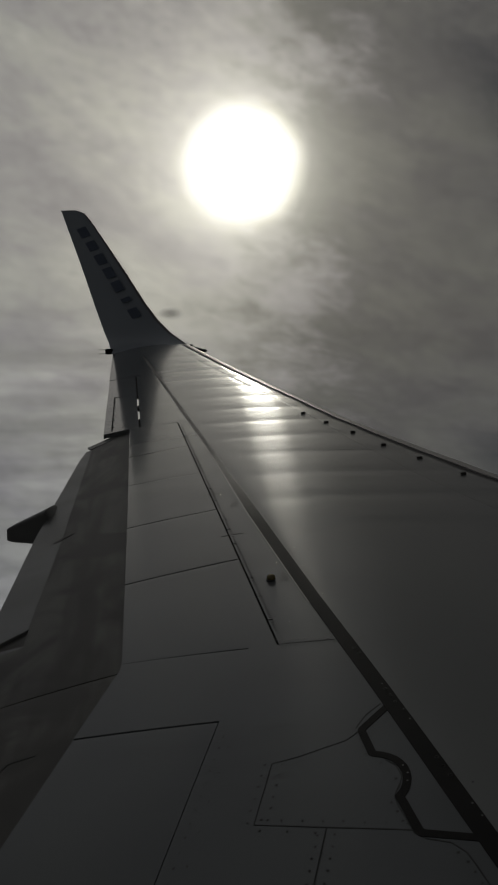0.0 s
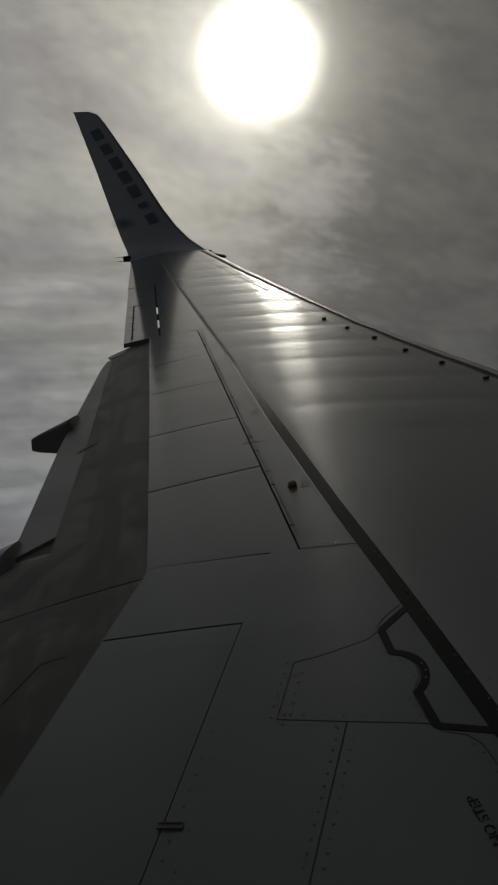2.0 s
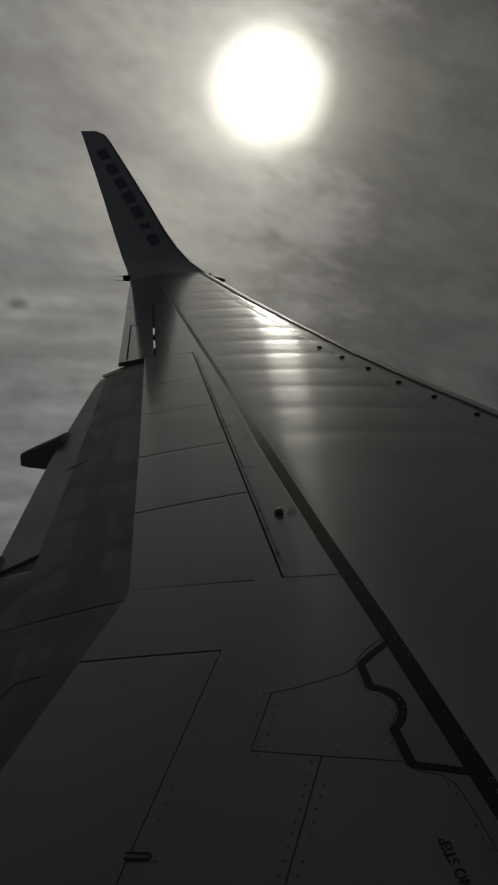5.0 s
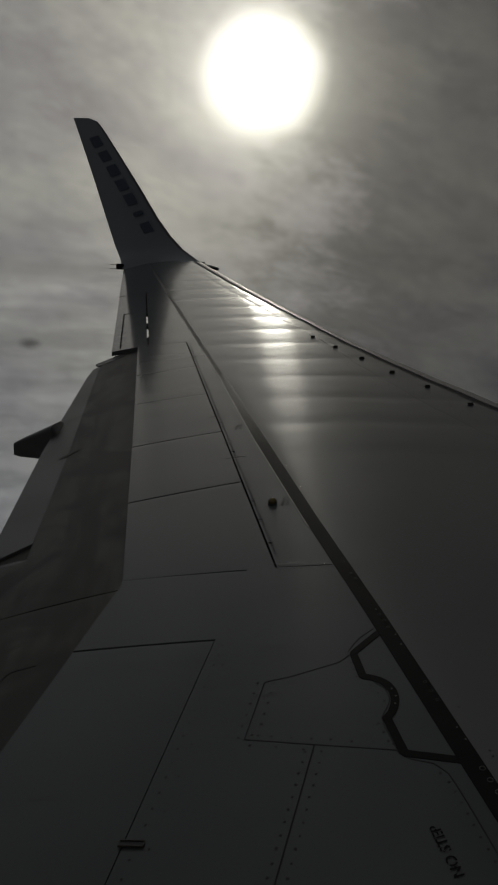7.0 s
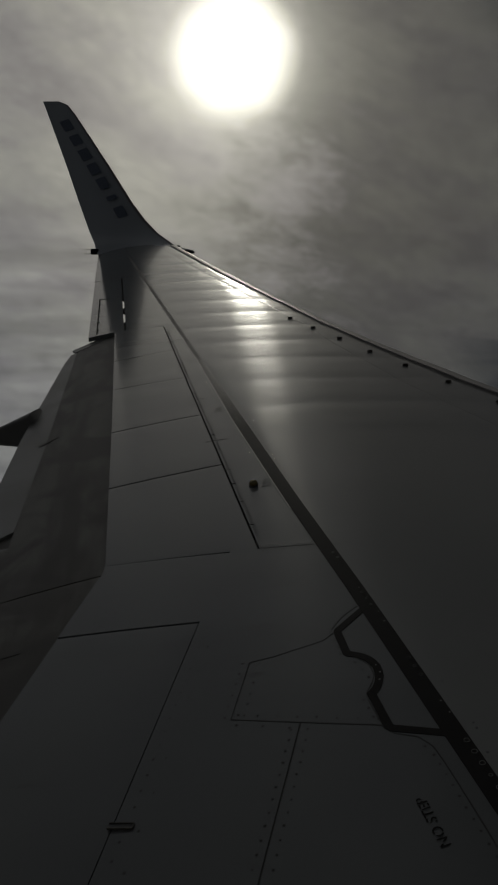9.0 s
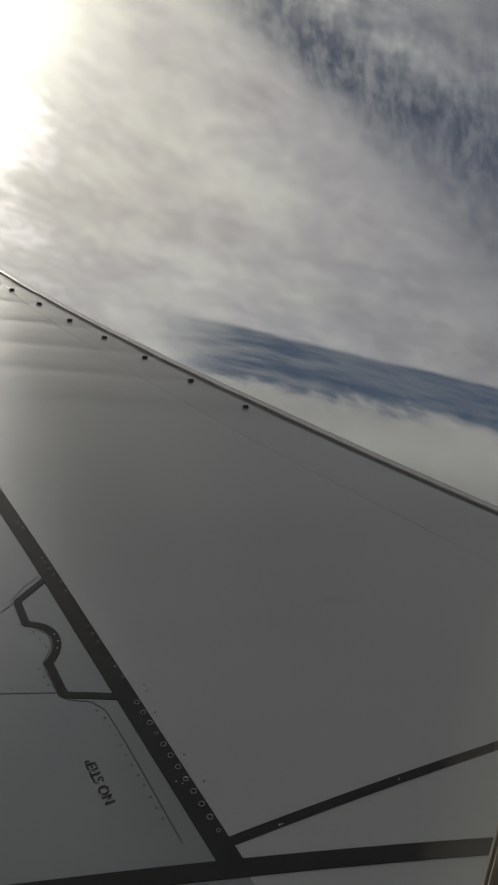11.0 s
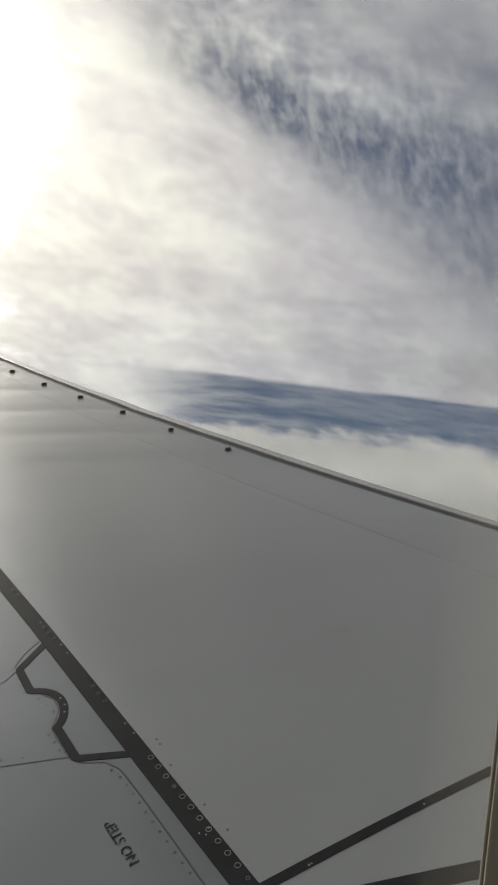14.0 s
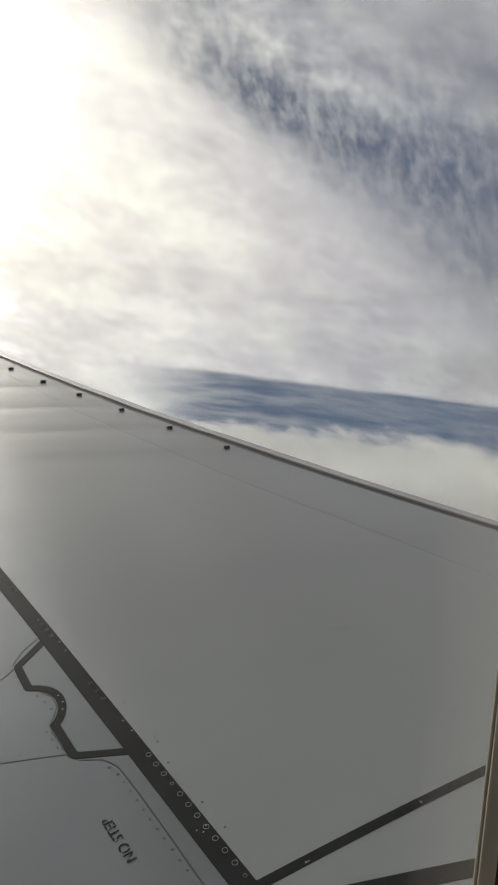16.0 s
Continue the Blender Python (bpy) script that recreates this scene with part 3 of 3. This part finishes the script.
# tip light pod, aft position light and its wicks
def tip_pod(turn0, turn1, grow):
    """A slim pod that swells from a blunt nose and sinks into the wing tip."""
    bm = bmesh.new()
    loops = []
    for i in range(15):
        u = i / 14
        r = 0.036 * min(1.0, (u + 0.02) / 0.10) ** 0.5 + 0.040 * u + grow
        cx, cy, cz = lerp(-2.945, -3.50, u), lerp(14.74, 14.80, u), lerp(-0.446, -0.385, u ** 0.8)
        loops.append([bm.verts.new((cx, cy + r * math.cos(radians(lerp(turn0, turn1, k / 14))), cz + 0.8 * r * math.sin(radians(lerp(turn0, turn1, k / 14))))) for k in range(15)])
    for p, q in zip(loops, loops[1:]):
        for k in range(14):
            bm.faces.new((p[k], p[k + 1], q[k + 1], q[k]))
    bm.faces.new(loops[0])
    bm.faces.new(loops[-1])
    return bm


pod = part("tip_light_pod", tip_pod(0, 335, 0.0), DARK, wing, "dark glazed wing tip light pod")
# pale shell on top: the sky's reflection put into its colour
part("pod_bright_top", tip_pod(22, 158, 0.005), GREY, pod, "pale upper half painted as the sky's reflection")
part("lamp_stub", moved(rounded_box(0.05, 0.03, 0.03, 0.01), pose(-3.22, 14.75, -0.345)), DARK, wing)
aft = part("aft_light", moved(rounded_box(0.13, 0.08, 0.10, 0.02), pose(-4.73, 14.8, -0.465)), DARK, wing, "small dark rear light housing")
for dzv in (-0.04, 0.03):
    part("static_wick", moved(rounded_box(0.16, 0.008, 0.008, 0.002, 1), pose(-4.84, 14.8, -0.465 + dzv)), DARK, aft)

# ---- vortex generators behind the slat ----
def vane():
    bm = rounded_box(0.050, 0.052, 0.008, 0.003, 1)
    fin = rounded_box(0.048, 0.012, 0.014, 0.004, 1)
    for v in bm.verts:
        v.co.y *= 0.45 if v.co.x > 0.02 else 1.0
    moved(fin, pose(0, 0, 0.010, 0, 0, 0))
    me = bpy.data.meshes.new("fin")
    fin.to_mesh(me)
    fin.free()
    bm.from_mesh(me)
    bpy.data.meshes.remove(me)
    return bm


for k in range(8):
    x, y = ((-0.800, 9.390), (-0.522, 8.970), (-0.231, 8.556), (0.072, 8.075), (0.386, 7.643), (0.722, 7.181), (1.069, 6.702), (1.443, 6.214))[k]
    part("vortex_generator", moved(vane(), pose(x, y, skin(x, y) + 0.004, -3, -4, 12)), BROWN_BLACK, wing, "small dark vortex generator vane")

# ---- black walkway lines ----
swing = lambda y: 0.016 * min(1, max(0, 5 - y))
narrowing = lambda y: min(1, max(0, (y - 6.4) / 1.63))
line_aft = lambda y: spar_aft(y) + swing(y) + 0.041 * narrowing(y)
part("walkway_line", panel(lambda y: line_aft(y), lambda y: spar(y) + 0.001 + swing(y) - 0.006 * narrowing(y), 2.16, 8.03, lift=0.003, thick=0.004, gap=0.0), SHEEN_LINE, wing, "black walkway line with a paler painted sheen outboard")
part("walkway_line", panel(lambda y: spar(y) - 0.045, lambda y: spar(y) - 0.005, 8.03, 13.9, lift=0.003, thick=0.004, gap=0.0), DARK_GREY, wing, "dark grey line along the rear spar")
part("walkway_line", ribbon([(0.075, 3.835), (-0.036, 3.672), (-0.036, 3.655), (0.010, 3.506), (0.018, 3.498), (0.050, 3.491), (0.080, 3.478), (0.104, 3.461), (0.124, 3.438), (0.140, 3.410), (0.150, 3.375), (0.154, 3.340), (0.150, 3.300), (0.140, 3.266), (0.122, 3.233), (0.190, 3.045), (0.200, 3.034), (0.43, 3.000)], 0.036, lift=0.0025), BLACK, wing, "black stepped walkway line")
part("walkway_line", ribbon([(0.74, 2.278), (1.745, 2.595), (3.4, 3.123)], 0.037, lift=0.0025), BLACK, wing)
part("walkway_line", ribbon([(-0.75, 2.185), (0.6, 2.182), (3.2, 2.178)], 0.066, lift=0.0035), BLACK, wing)

# raised edge that catches the sun: its highlight is put into a pale strip
highlight_line = lambda y: line_aft(y) - 0.006
part("edge_highlight", panel(lambda y: highlight_line(y) - 0.005, lambda y: highlight_line(y) + 0.005, 4.9, 8.0, lift=0.0035, thick=0.005, gap=0.0), EDGE_HIGHLIGHT, wing, "raised edge beside the black line, its highlight painted pale")
part("edge_highlight", panel(lambda y: spar(y) - 0.058, lambda y: spar(y) - 0.047, 8.0, 13.0, lift=0.0035, thick=0.005, gap=0.0), EDGE_HIGHLIGHT, wing, "raised edge beside the black line, its highlight painted pale")

# ---- joints and sealed edges on the skins ----
def joint(points, width=0.006, mat=SEAL, lift=0.0012):
    return part("panel_joint", ribbon(points, width, lift=lift, thick=0.002), mat, wing)


joint([(-0.446, 3.108), (-0.418, 3.466), (-0.31, 3.50), (-0.10, 3.60), (-0.05, 3.66)], 0.004)
joint([(-0.446, 3.108), (-0.158, 3.078), (0.18, 3.050)], 0.005)
joint([(-0.158, 3.078), (-0.227, 2.414), (-0.30, 1.7)], 0.006)
joint([(0.215, 3.005), (0.30, 2.985), (0.330, 2.958), (0.354, 2.934), (0.381, 2.873), (0.423, 2.770), (0.500, 2.568), (0.568, 2.383), (0.60, 2.30)], 0.005)
joint([(-0.065, 3.68), (-0.02, 3.78), (0.045, 3.86)], 0.004)
joint([(0.120, 3.30), (0.101, 3.236), (0.112, 3.19), (0.172, 3.035), (0.215, 3.005)], 0.004)
joint([(0.065, 3.46), (0.11, 3.42), (0.132, 3.35), (0.118, 3.28)], 0.004)
joint([(-0.50, 4.452), (-0.30, 4.46), (-0.14, 4.47)], 0.004)
bracket = part("hinge_bracket", moved(rounded_box(0.095, 0.032, 0.004, 0.0015), pose(-0.765, 2.592, skin(-0.765, 2.592) + 0.002, 0, -7, 0)), FAINT, wing, "spoiler hinge bracket with dark edges")
for ox, oy, lx, ly in ((0, 0.015, 0.097, 0.006), (0, -0.014, 0.097, 0.009), (0.047, 0, 0.007, 0.034)):
    part("bracket_edge", moved(rounded_box(lx, ly * 0.6, 0.008, 0.0015), pose(-0.765, 2.592, skin(-0.765, 2.592) + 0.005, 0, -7, 0) @ pose(ox, oy, 0)), BROWN_BLACK, bracket)
for k, y in enumerate((4.72, 5.02, 5.28, 5.85, 6.12, 6.75, 7.05, 7.7, 7.95, 8.75, 9.05)):
    part("hinge_bracket", moved(rounded_box(0.028, 0.005, 0.004, 0.001), pose(hinge(y) + 0.013, y, skin(hinge(y), y) + 0.006, 0, -7, 8)), DARK, wing)

for y, back, fore in ((5.50, 0.02, 0.05), (6.02, 0.06, 0.10), (6.32, 0.02, 0.05), (6.92, 0.06, 0.08), (7.85, 0.04, 0.05)):
    x = hinge(y)
    part("soot_streak", ribbon([(x - back, y - 0.02), (x, y), (x + fore, y + 0.012)], 0.007, lift=0.0016, thick=0.002, step=0.04), BROWN_BLACK, wing, "thin dark streak across the hinge line")
bm = bmesh.new()
for k in range(150):
    y = lerp(4.6, 9.2, k / 149)
    x = hinge(y) + 0.012
    rim = [bm.verts.new((x + dx, y + dy, skin(x + dx, y + dy) + 0.0015)) for dx, dy in ((0.0, -0.003), (0.013, -0.003), (0.013, 0.003), (0.0, 0.003))]
    bm.faces.new(rim)
    low = [bm.verts.new((v.co.x, v.co.y, v.co.z - 0.002)) for v in rim]
    for i in range(4):
        bm.faces.new((rim[i], low[i], low[(i + 1) % 4], rim[(i + 1) % 4]))
tagged(part("hinge_teeth", bm, RIVET, wing), "fine dark teeth along the hinge line", kind="stuff")

# ---- fasteners ----
for k in range(12):
    u = k / 11
    x, y = lerp(0.477, 0.725, u), lerp(2.962, 2.330, u)
    bm = bmesh.new()
    disc(bm, x, y, 0.0115 if k not in (3, 11) else 0.008, 0.0044, inner=0.0090 if k not in (3, 11) else 0.0055, sides=18)
    part("fastener_ring", bm, STEEL if k not in (3, 11) else RING, wing)
for x, y in ((-0.093, 4.365), (-0.066, 4.313), (0.068, 3.977), (0.092, 3.925), (0.113, 3.869), (0.278, 3.461), (0.301, 3.404), (0.325, 3.346)):
    bm = bmesh.new()
    disc(bm, x, y, 0.0085, 0.0042, inner=0.0068, sides=14)
    part("fastener_ring", bm, RING, wing)
for x, y in ((0.052, 4.021), (0.149, 3.808), (0.176, 3.733), (0.396, 3.183), (0.426, 3.116), (0.138, 3.416), (0.156, 3.369), (0.154, 3.322)):
    bm = bmesh.new()
    disc(bm, x, y, 0.0045, 0.0042, sides=8)
    part("fastener_head", bm, STEEL, wing)


for x, y, r in ((1.419, 2.489, 0.0045), (0.935, 2.331, 0.005), (0.945, 2.334, 0.0035), (0.636, 2.567, 0.005), (0.622, 2.540, 0.004), (0.60, 2.552, 0.004)):
    bm = bmesh.new()
    disc(bm, x, y, r, 0.0040, sides=7)
    part("paint_chip", bm, GREY, wing, "pale chip in the black line")
for x, y in ((0.410, 3.306), (0.521, 3.029), (0.547, 2.904), (0.641, 2.677), (0.512, 3.060), (0.280, 3.162), (0.700, 2.545)):
    bm = bmesh.new()
    disc(bm, x, y, 0.006, 0.0007, sides=9)
    part("fastener_head", bm, FAINT, wing)


def dome(bm, x, y, r):
    """A low round rivet head standing on the skin."""
    made = bmesh.ops.create_uvsphere(bm, u_segments=8, v_segments=4, radius=r)["verts"]
    bmesh.ops.scale(bm, vec=(1, 1, 0.55), verts=made)
    bmesh.ops.translate(bm, vec=(x, y, skin(x, y) + 0.001), verts=made)


def rivet_row(bm, a, b, pitch, r=0.0062, jitter=0.002):
    n = int(math.dist(a, b) / pitch)
    for k in range(n + 1):
        u = k / max(1, n)
        disc(bm, lerp(a[0], b[0], u) + random.uniform(-jitter, jitter), lerp(a[1], b[1], u) + random.uniform(-jitter, jitter), r * random.uniform(0.8, 1.15), 0.0008, sides=8)


bm = bmesh.new()
for a, b, p in (((-0.475, 3.12), (-0.448, 3.46), 0.06), ((-0.395, 3.13), (-0.375, 3.46), 0.06), ((-0.42, 3.135), (0.15, 3.085), 0.08), ((-0.42, 3.075), (-0.20, 3.052), 0.09),
                ((-0.19, 3.04), (-0.26, 2.40), 0.055), ((-0.125, 3.04), (-0.19, 2.40), 0.055), ((0.324, 2.937), (0.354, 2.892), 0.05), ((0.371, 2.844), (0.544, 2.399), 0.048),
                ((-0.665, 3.75), (-0.755, 2.45), 0.075), ((-0.635, 3.60), (-0.70, 2.40), 0.16), ((0.09, 3.20), (0.15, 3.05), 0.05), ((0.05, 3.44), (0.11, 3.34), 0.05),
                ((-0.06, 3.65), (-0.015, 3.50), 0.05), ((-0.48, 4.425), (-0.15, 4.44), 0.045)):
    rivet_row(bm, a, b, p)
tagged(part("rivets", bm, RIVET, wing), "flush rivets along the panel joints", kind="stuff")
bm = bmesh.new()
for k in range(120):
    y = lerp(4.5, 9.3, k / 119)
    disc(bm, hinge(y) + 0.03, y, 0.004, 0.0008, sides=8)
for k in range(150):
    y = lerp(4.6, 10.5, k / 149)
    disc(bm, spar_aft(y) - 0.03, y, 0.0035, 0.0007, sides=8)
for k in range(110):
    y = lerp(3.7, 8.6, k / 109)
    disc(bm, slat_seam(y) + 0.03, y, 0.0035, 0.0007, sides=8)
tagged(part("rivets", bm, RIVET, wing), "flush rivets along hinge and spar", kind="stuff")
bm = bmesh.new()
for k in range(70):
    y = lerp(5.0, 8.0, k / 69) + random.uniform(-0.01, 0.01)
    for side in (0.025, 0.06) if k % 3 else (0.025,):
        dome(bm, spar(y) + side, y, 0.0045)
    if k % 2:
        dome(bm, line_aft(y) - 0.035, y, 0.004)
for k in range(26):
    x = lerp(-0.52, 0.02, k / 25)
    dome(bm, x, 4.47 + random.uniform(-0.02, 0.03), 0.0045)
for k in range(60):
    y = lerp(4.6, 7.6, k / 59) + random.uniform(-0.02, 0.02)
    dome(bm, hinge(y) + random.uniform(0.03, 0.16), y, 0.0032)
tagged(part("rivets", bm, GLINT, wing), "bare rivet heads that catch the light", kind="stuff")
bm = bmesh.new()
for k in range(26):
    y = lerp(4.38, 5.05, k / 25) + 0.008 * (k % 3)
    for side in (-0.045, 0.020):
        disc(bm, slat_seam(y) + side + 0.012 * (k % 2), y, 0.0055, 0.0007, sides=8)
tagged(part("rivets", bm, FAINT, wing), "pale flush rivets either side of the nose joint", kind="stuff")

# ---- beacon and stencilled marks beside it ----
lamp_base = bmesh.new()
disc(lamp_base, -0.642, 5.235, 0.031, 0.010, sides=20)
beacon = part("sensor_base", lamp_base, RIVET, wing)
bm = bmesh.new()
bmesh.ops.create_uvsphere(bm, u_segments=20, v_segments=12, radius=0.028)
bmesh.ops.scale(bm, vec=(1, 1, 0.8), verts=bm.verts)
part("amber_dome", moved(bm, pose(-0.642, 5.235, skin(-0.642, 5.235) + 0.018)), AMBER, wing, "small amber domed lamp")
for k in range(6):
    x, y = -0.585 + 0.03 * (k % 2), 5.22 + 0.045 * (k // 2)
    part("stencil_bar", ribbon([(x, y), (x + 0.020, y + 0.004)], 0.022, lift=0.0012, thick=0.002), FAINT, wing)
for k in range(4):
    x, y = -1.14 + 0.03 * (k % 2), 6.60 + 0.06 * (k // 2)
    part("stencil_bar", ribbon([(x, y), (x + 0.020, y + 0.004)], 0.026, lift=0.0012, thick=0.002), FAINT, wing)


def words(body, start, end, mat):
    """Stencilled words on the skin from start to end."""
    curve = bpy.data.curves.new("words", "FONT")
    curve.body, curve.size, curve.offset = body, 1.0, 0.014
    tmp = new("words_source", curve)
    bpy.context.view_layer.update()
    me = bpy.data.meshes.new_from_object(tmp.evaluated_get(bpy.context.evaluated_depsgraph_get()))
    bpy.data.objects.remove(tmp)
    # stencil bridges: narrow cuts through the letters
    cut = bmesh.new()
    cut.from_mesh(me)
    left, right = min(v.co.x for v in cut.verts), max(v.co.x for v in cut.verts)
    for u, half in ((0.085, 0.05), (0.265, 0.06), (0.515, 0.045), (0.80, 0.045), (0.955, 0.045)):
        mid = lerp(left, right, u)
        for side in (-half, half):
            bmesh.ops.bisect_plane(cut, geom=cut.verts[:] + cut.edges[:] + cut.faces[:], plane_co=(mid + side, 0, 0), plane_no=(1, 0.12, 0))
        gone = [f for f in cut.faces if abs(f.calc_center_median().x - mid + 0.12 * f.calc_center_median().y) < half * 0.99]
        bmesh.ops.delete(cut, geom=gone, context="FACES")
    cut.to_mesh(me)
    cut.free()
    xs = [v.co.x for v in me.vertices]
    lo, hi = min(xs), max(xs)
    along = Vector((end[0] - start[0], end[1] - start[1]))
    up = Vector((-along.y, along.x)).normalized()
    s = along.length / (hi - lo)
    for v in me.vertices:
        q = Vector(start) + along * ((v.co.x - lo) / (hi - lo)) + up * v.co.y * s * 0.95
        v.co = settled((q.x, q.y, skin(q.x, q.y) + 0.003))
    me.materials.clear()
    me.materials.append(mat)
    ob = new("stencil_words", me)
    ob.parent = wing
    return tagged(ob, "black stencilled words NO STEP")


words("NO STEP", (0.385, 2.490), (0.309, 2.692), BLACK)

# ---- cabin side with its window ----
NEAR = 0.552
HALF_W, HALF_H = 0.125, 0.170
WX, WZ = 0.1242 - HALF_W, 0.0905 - HALF_H
AXIS_Y, AXIS_Z = -1.78, -0.20


def opening(half_w, half_h, radius, n=12):
    pts = []
    for cx, cz, a0 in ((1, 1, 0), (-1, 1, 90), (-1, -1, 180), (1, -1, 270)):
        for k in range(n + 1):
            a = radians(a0 + 90 * k / n)
            pts.append((WX + cx * (half_w - radius) + radius * math.cos(a), WZ + cz * (half_h - radius) + radius * math.sin(a)))
    return pts


def bridge(bm, loops, close=True):
    for a, b in zip(loops, loops[1:]):
        n = len(a)
        for k in range(n if close else n - 1):
            bm.faces.new((a[k], a[(k + 1) % n], b[(k + 1) % n], b[k]))


def at_radius(r, x, z):
    return (x, AXIS_Y + math.sqrt(max(0.0, r * r - (z - AXIS_Z) ** 2)), z)


def square_ring(count_each, half_w, half_h):
    """Points on a rectangle, in step with opening()."""
    pts = []
    for cx, cz, a0 in ((1, 1, 0), (-1, 1, 90), (-1, -1, 180), (1, -1, 270)):
        for k in range(count_each + 1):
            a = radians(a0 + 90 * k / count_each)
            c, s = math.cos(a), math.sin(a)
            m = max(abs(c), abs(s))
            pts.append((WX + cx * half_w * 0.5 + half_w * 0.5 * c / m, WZ + cz * half_h * 0.5 + half_h * 0.5 * s / m))
    return pts


def tube(r, hole):
    """A length of fuselage shell with one opening, closed at both ends."""
    bm = bmesh.new()
    hw, hh = 0.34, 0.40
    ring = [bm.verts.new(at_radius(r, x, z)) for x, z in square_ring(12, hw, hh)]
    edge = [bm.verts.new(at_radius(r, x, z)) for x, z in hole]
    bridge(bm, [ring, edge])
    a_lo, a_hi = math.asin((WZ - hh - AXIS_Z) / r), math.asin((WZ + hh - AXIS_Z) / r)
    x_list = [-4.5, -2.0, WX - hw, WX + hw, 2.5, 5.5]
    a_list = [a_lo, a_hi] + [a_hi + (2 * math.pi - (a_hi - a_lo)) * k / 40 for k in range(1, 41)]
    grid = [[bm.verts.new((x, AXIS_Y + r * math.cos(a), AXIS_Z + r * math.sin(a))) for a in a_list[:-1]] for x in x_list]
    n = len(grid[0])
    for i in range(len(x_list) - 1):
        for j in range(n):
            if i == 2 and j == 0:
                continue
            bm.faces.new((grid[i][j], grid[i + 1][j], grid[i + 1][(j + 1) % n], grid[i][(j + 1) % n]))
    for end in (grid[0], grid[-1]):
        bm.faces.new(end)
    return bm


outer_hole, inner_hole = opening(HALF_W + 0.034, HALF_H + 0.034, 0.10), opening(HALF_W + 0.06, HALF_H + 0.06, 0.12)
tagged(part("fuselage_wall", tube(1.902, outer_hole), WHITE), "white painted fuselage shell with one rounded window opening", "wall", kind="structure")
tagged(part("cabin_wall", tube(1.755, inner_hole), LINING), "plain beige cabin side lining round the window", "wall", kind="structure")
window = tagged(new("window_1"), "rounded cabin window with brown reveal, cream rim and clear panes", "window", kind="structure")


def loop_at(bm, pts, y=None, r=None):
    return [bm.verts.new((x, y, z) if r is None else at_radius(r, x, z)) for x, z in pts]


def window_ring(grow, y):
    return opening(HALF_W + NEAR * grow, HALF_H + NEAR * grow, NEAR * (0.111 + grow * 0.8)), NEAR * y


def ring_mesh(rings, last=None):
    bm = bmesh.new()
    loops = [loop_at(bm, *window_ring(g, y)) for g, y in rings]
    if last:
        loops.append(loop_at(bm, last[0], r=last[1]))
    bridge(bm, loops)
    return bm


part("outer_frame", ring_mesh([(0.011, 0.153), (0.018, 0.170), (0.050, 0.196), (0.059, 0.206)]), WHITE, window, "white outer frame")
part("window_seal", ring_mesh([(0.008, 0.156), (0.002, 0.1545), (0.0, 0.1505), (0.0006, 0.1494)]), RUBBER, window, "dull brown rubber seal")
part("window_rim", ring_mesh([(0.0006, 0.1495), (0.0004, 0.1485), (0.0010, 0.1475), (0.0030, 0.1455), (0.0038, 0.1440)]), RIM, window, "cream inner rim")
part("window_shade_band", ring_mesh([(0.0038, 0.1441), (0.0062, 0.1415), (0.0074, 0.1400), (0.0086, 0.1330)]), SHADE_BAND, window, "dark brown band of painted shade round the rim")
part("window_reveal", ring_mesh([(0.0086, 0.1331), (0.0100, 0.129), (0.0135, 0.120), (0.022, 0.085), (0.040, 0.055)], (inner_hole, 1.757)), REVEAL, window, "flared reveal in a brown darkened for shade")


def pane(y, grow, mat=PANE):
    bm = bmesh.new()
    front, rear = loop_at(bm, *window_ring(grow, y + 0.005)), loop_at(bm, *window_ring(grow, y))
    bridge(bm, [front, rear])
    bm.faces.new(front)
    bm.faces.new(rear)
    ob = part("window_pane", bm, mat, window, "clear acrylic pane", smooth=False)
    ob.visible_shadow = False
    return ob


pane(0.150, 0.004, pane_material("acrylic_with_painted_haze", WX + HALF_W))
pane(0.198, 0.052)


def smudge_material():
    """A soft dark spot of dried dirt that thins out to nothing at its rim."""
    mat = bpy.data.materials.new("dried_smudge")
    mat.use_nodes = True
    n = Nodes(mat.node_tree)
    v = n.add("ShaderNodeVectorMath", operation="LENGTH")
    n.put(v.inputs[0], n.add("ShaderNodeTexCoord").outputs["Object"])
    clear = n.add("ShaderNodeBsdfTransparent")
    dirt = n.add("ShaderNodeBsdfDiffuse")
    dirt.inputs["Color"].default_value = (0.05, 0.045, 0.04, 1)
    m = n.add("ShaderNodeMixShader")
    n.put(m.inputs[0], n.math("MULTIPLY", n.step(v.outputs["Value"], 1.0, 0.1), 0.5))
    n.put(m.inputs[1], clear.outputs[0])
    n.put(m.inputs[2], dirt.outputs[0])
    n.put(n.add("ShaderNodeOutputMaterial").inputs["Surface"], m.outputs[0])
    return mat


bm = bmesh.new()
bm.faces.new([bm.verts.new((math.cos(2 * math.pi * k / 24), 0, math.sin(2 * math.pi * k / 24))) for k in range(24)])
smudge = part("dirt_smudge", bm, smudge_material(), window, "small dark smudge", smooth=False)
smudge.location, smudge.scale = (-0.048 * NEAR, 0.1965 * NEAR, 0.0025 * NEAR), (0.0036 * NEAR, 1.0, 0.0017 * NEAR)
floor = rounded_box(9.6, 3.2, 0.06, 0.01, 1)
tagged(part("floor", moved(floor, pose(0.5, AXIS_Y, -1.15)), CARPET), "dark carpeted cabin floor", "floor", kind="structure")
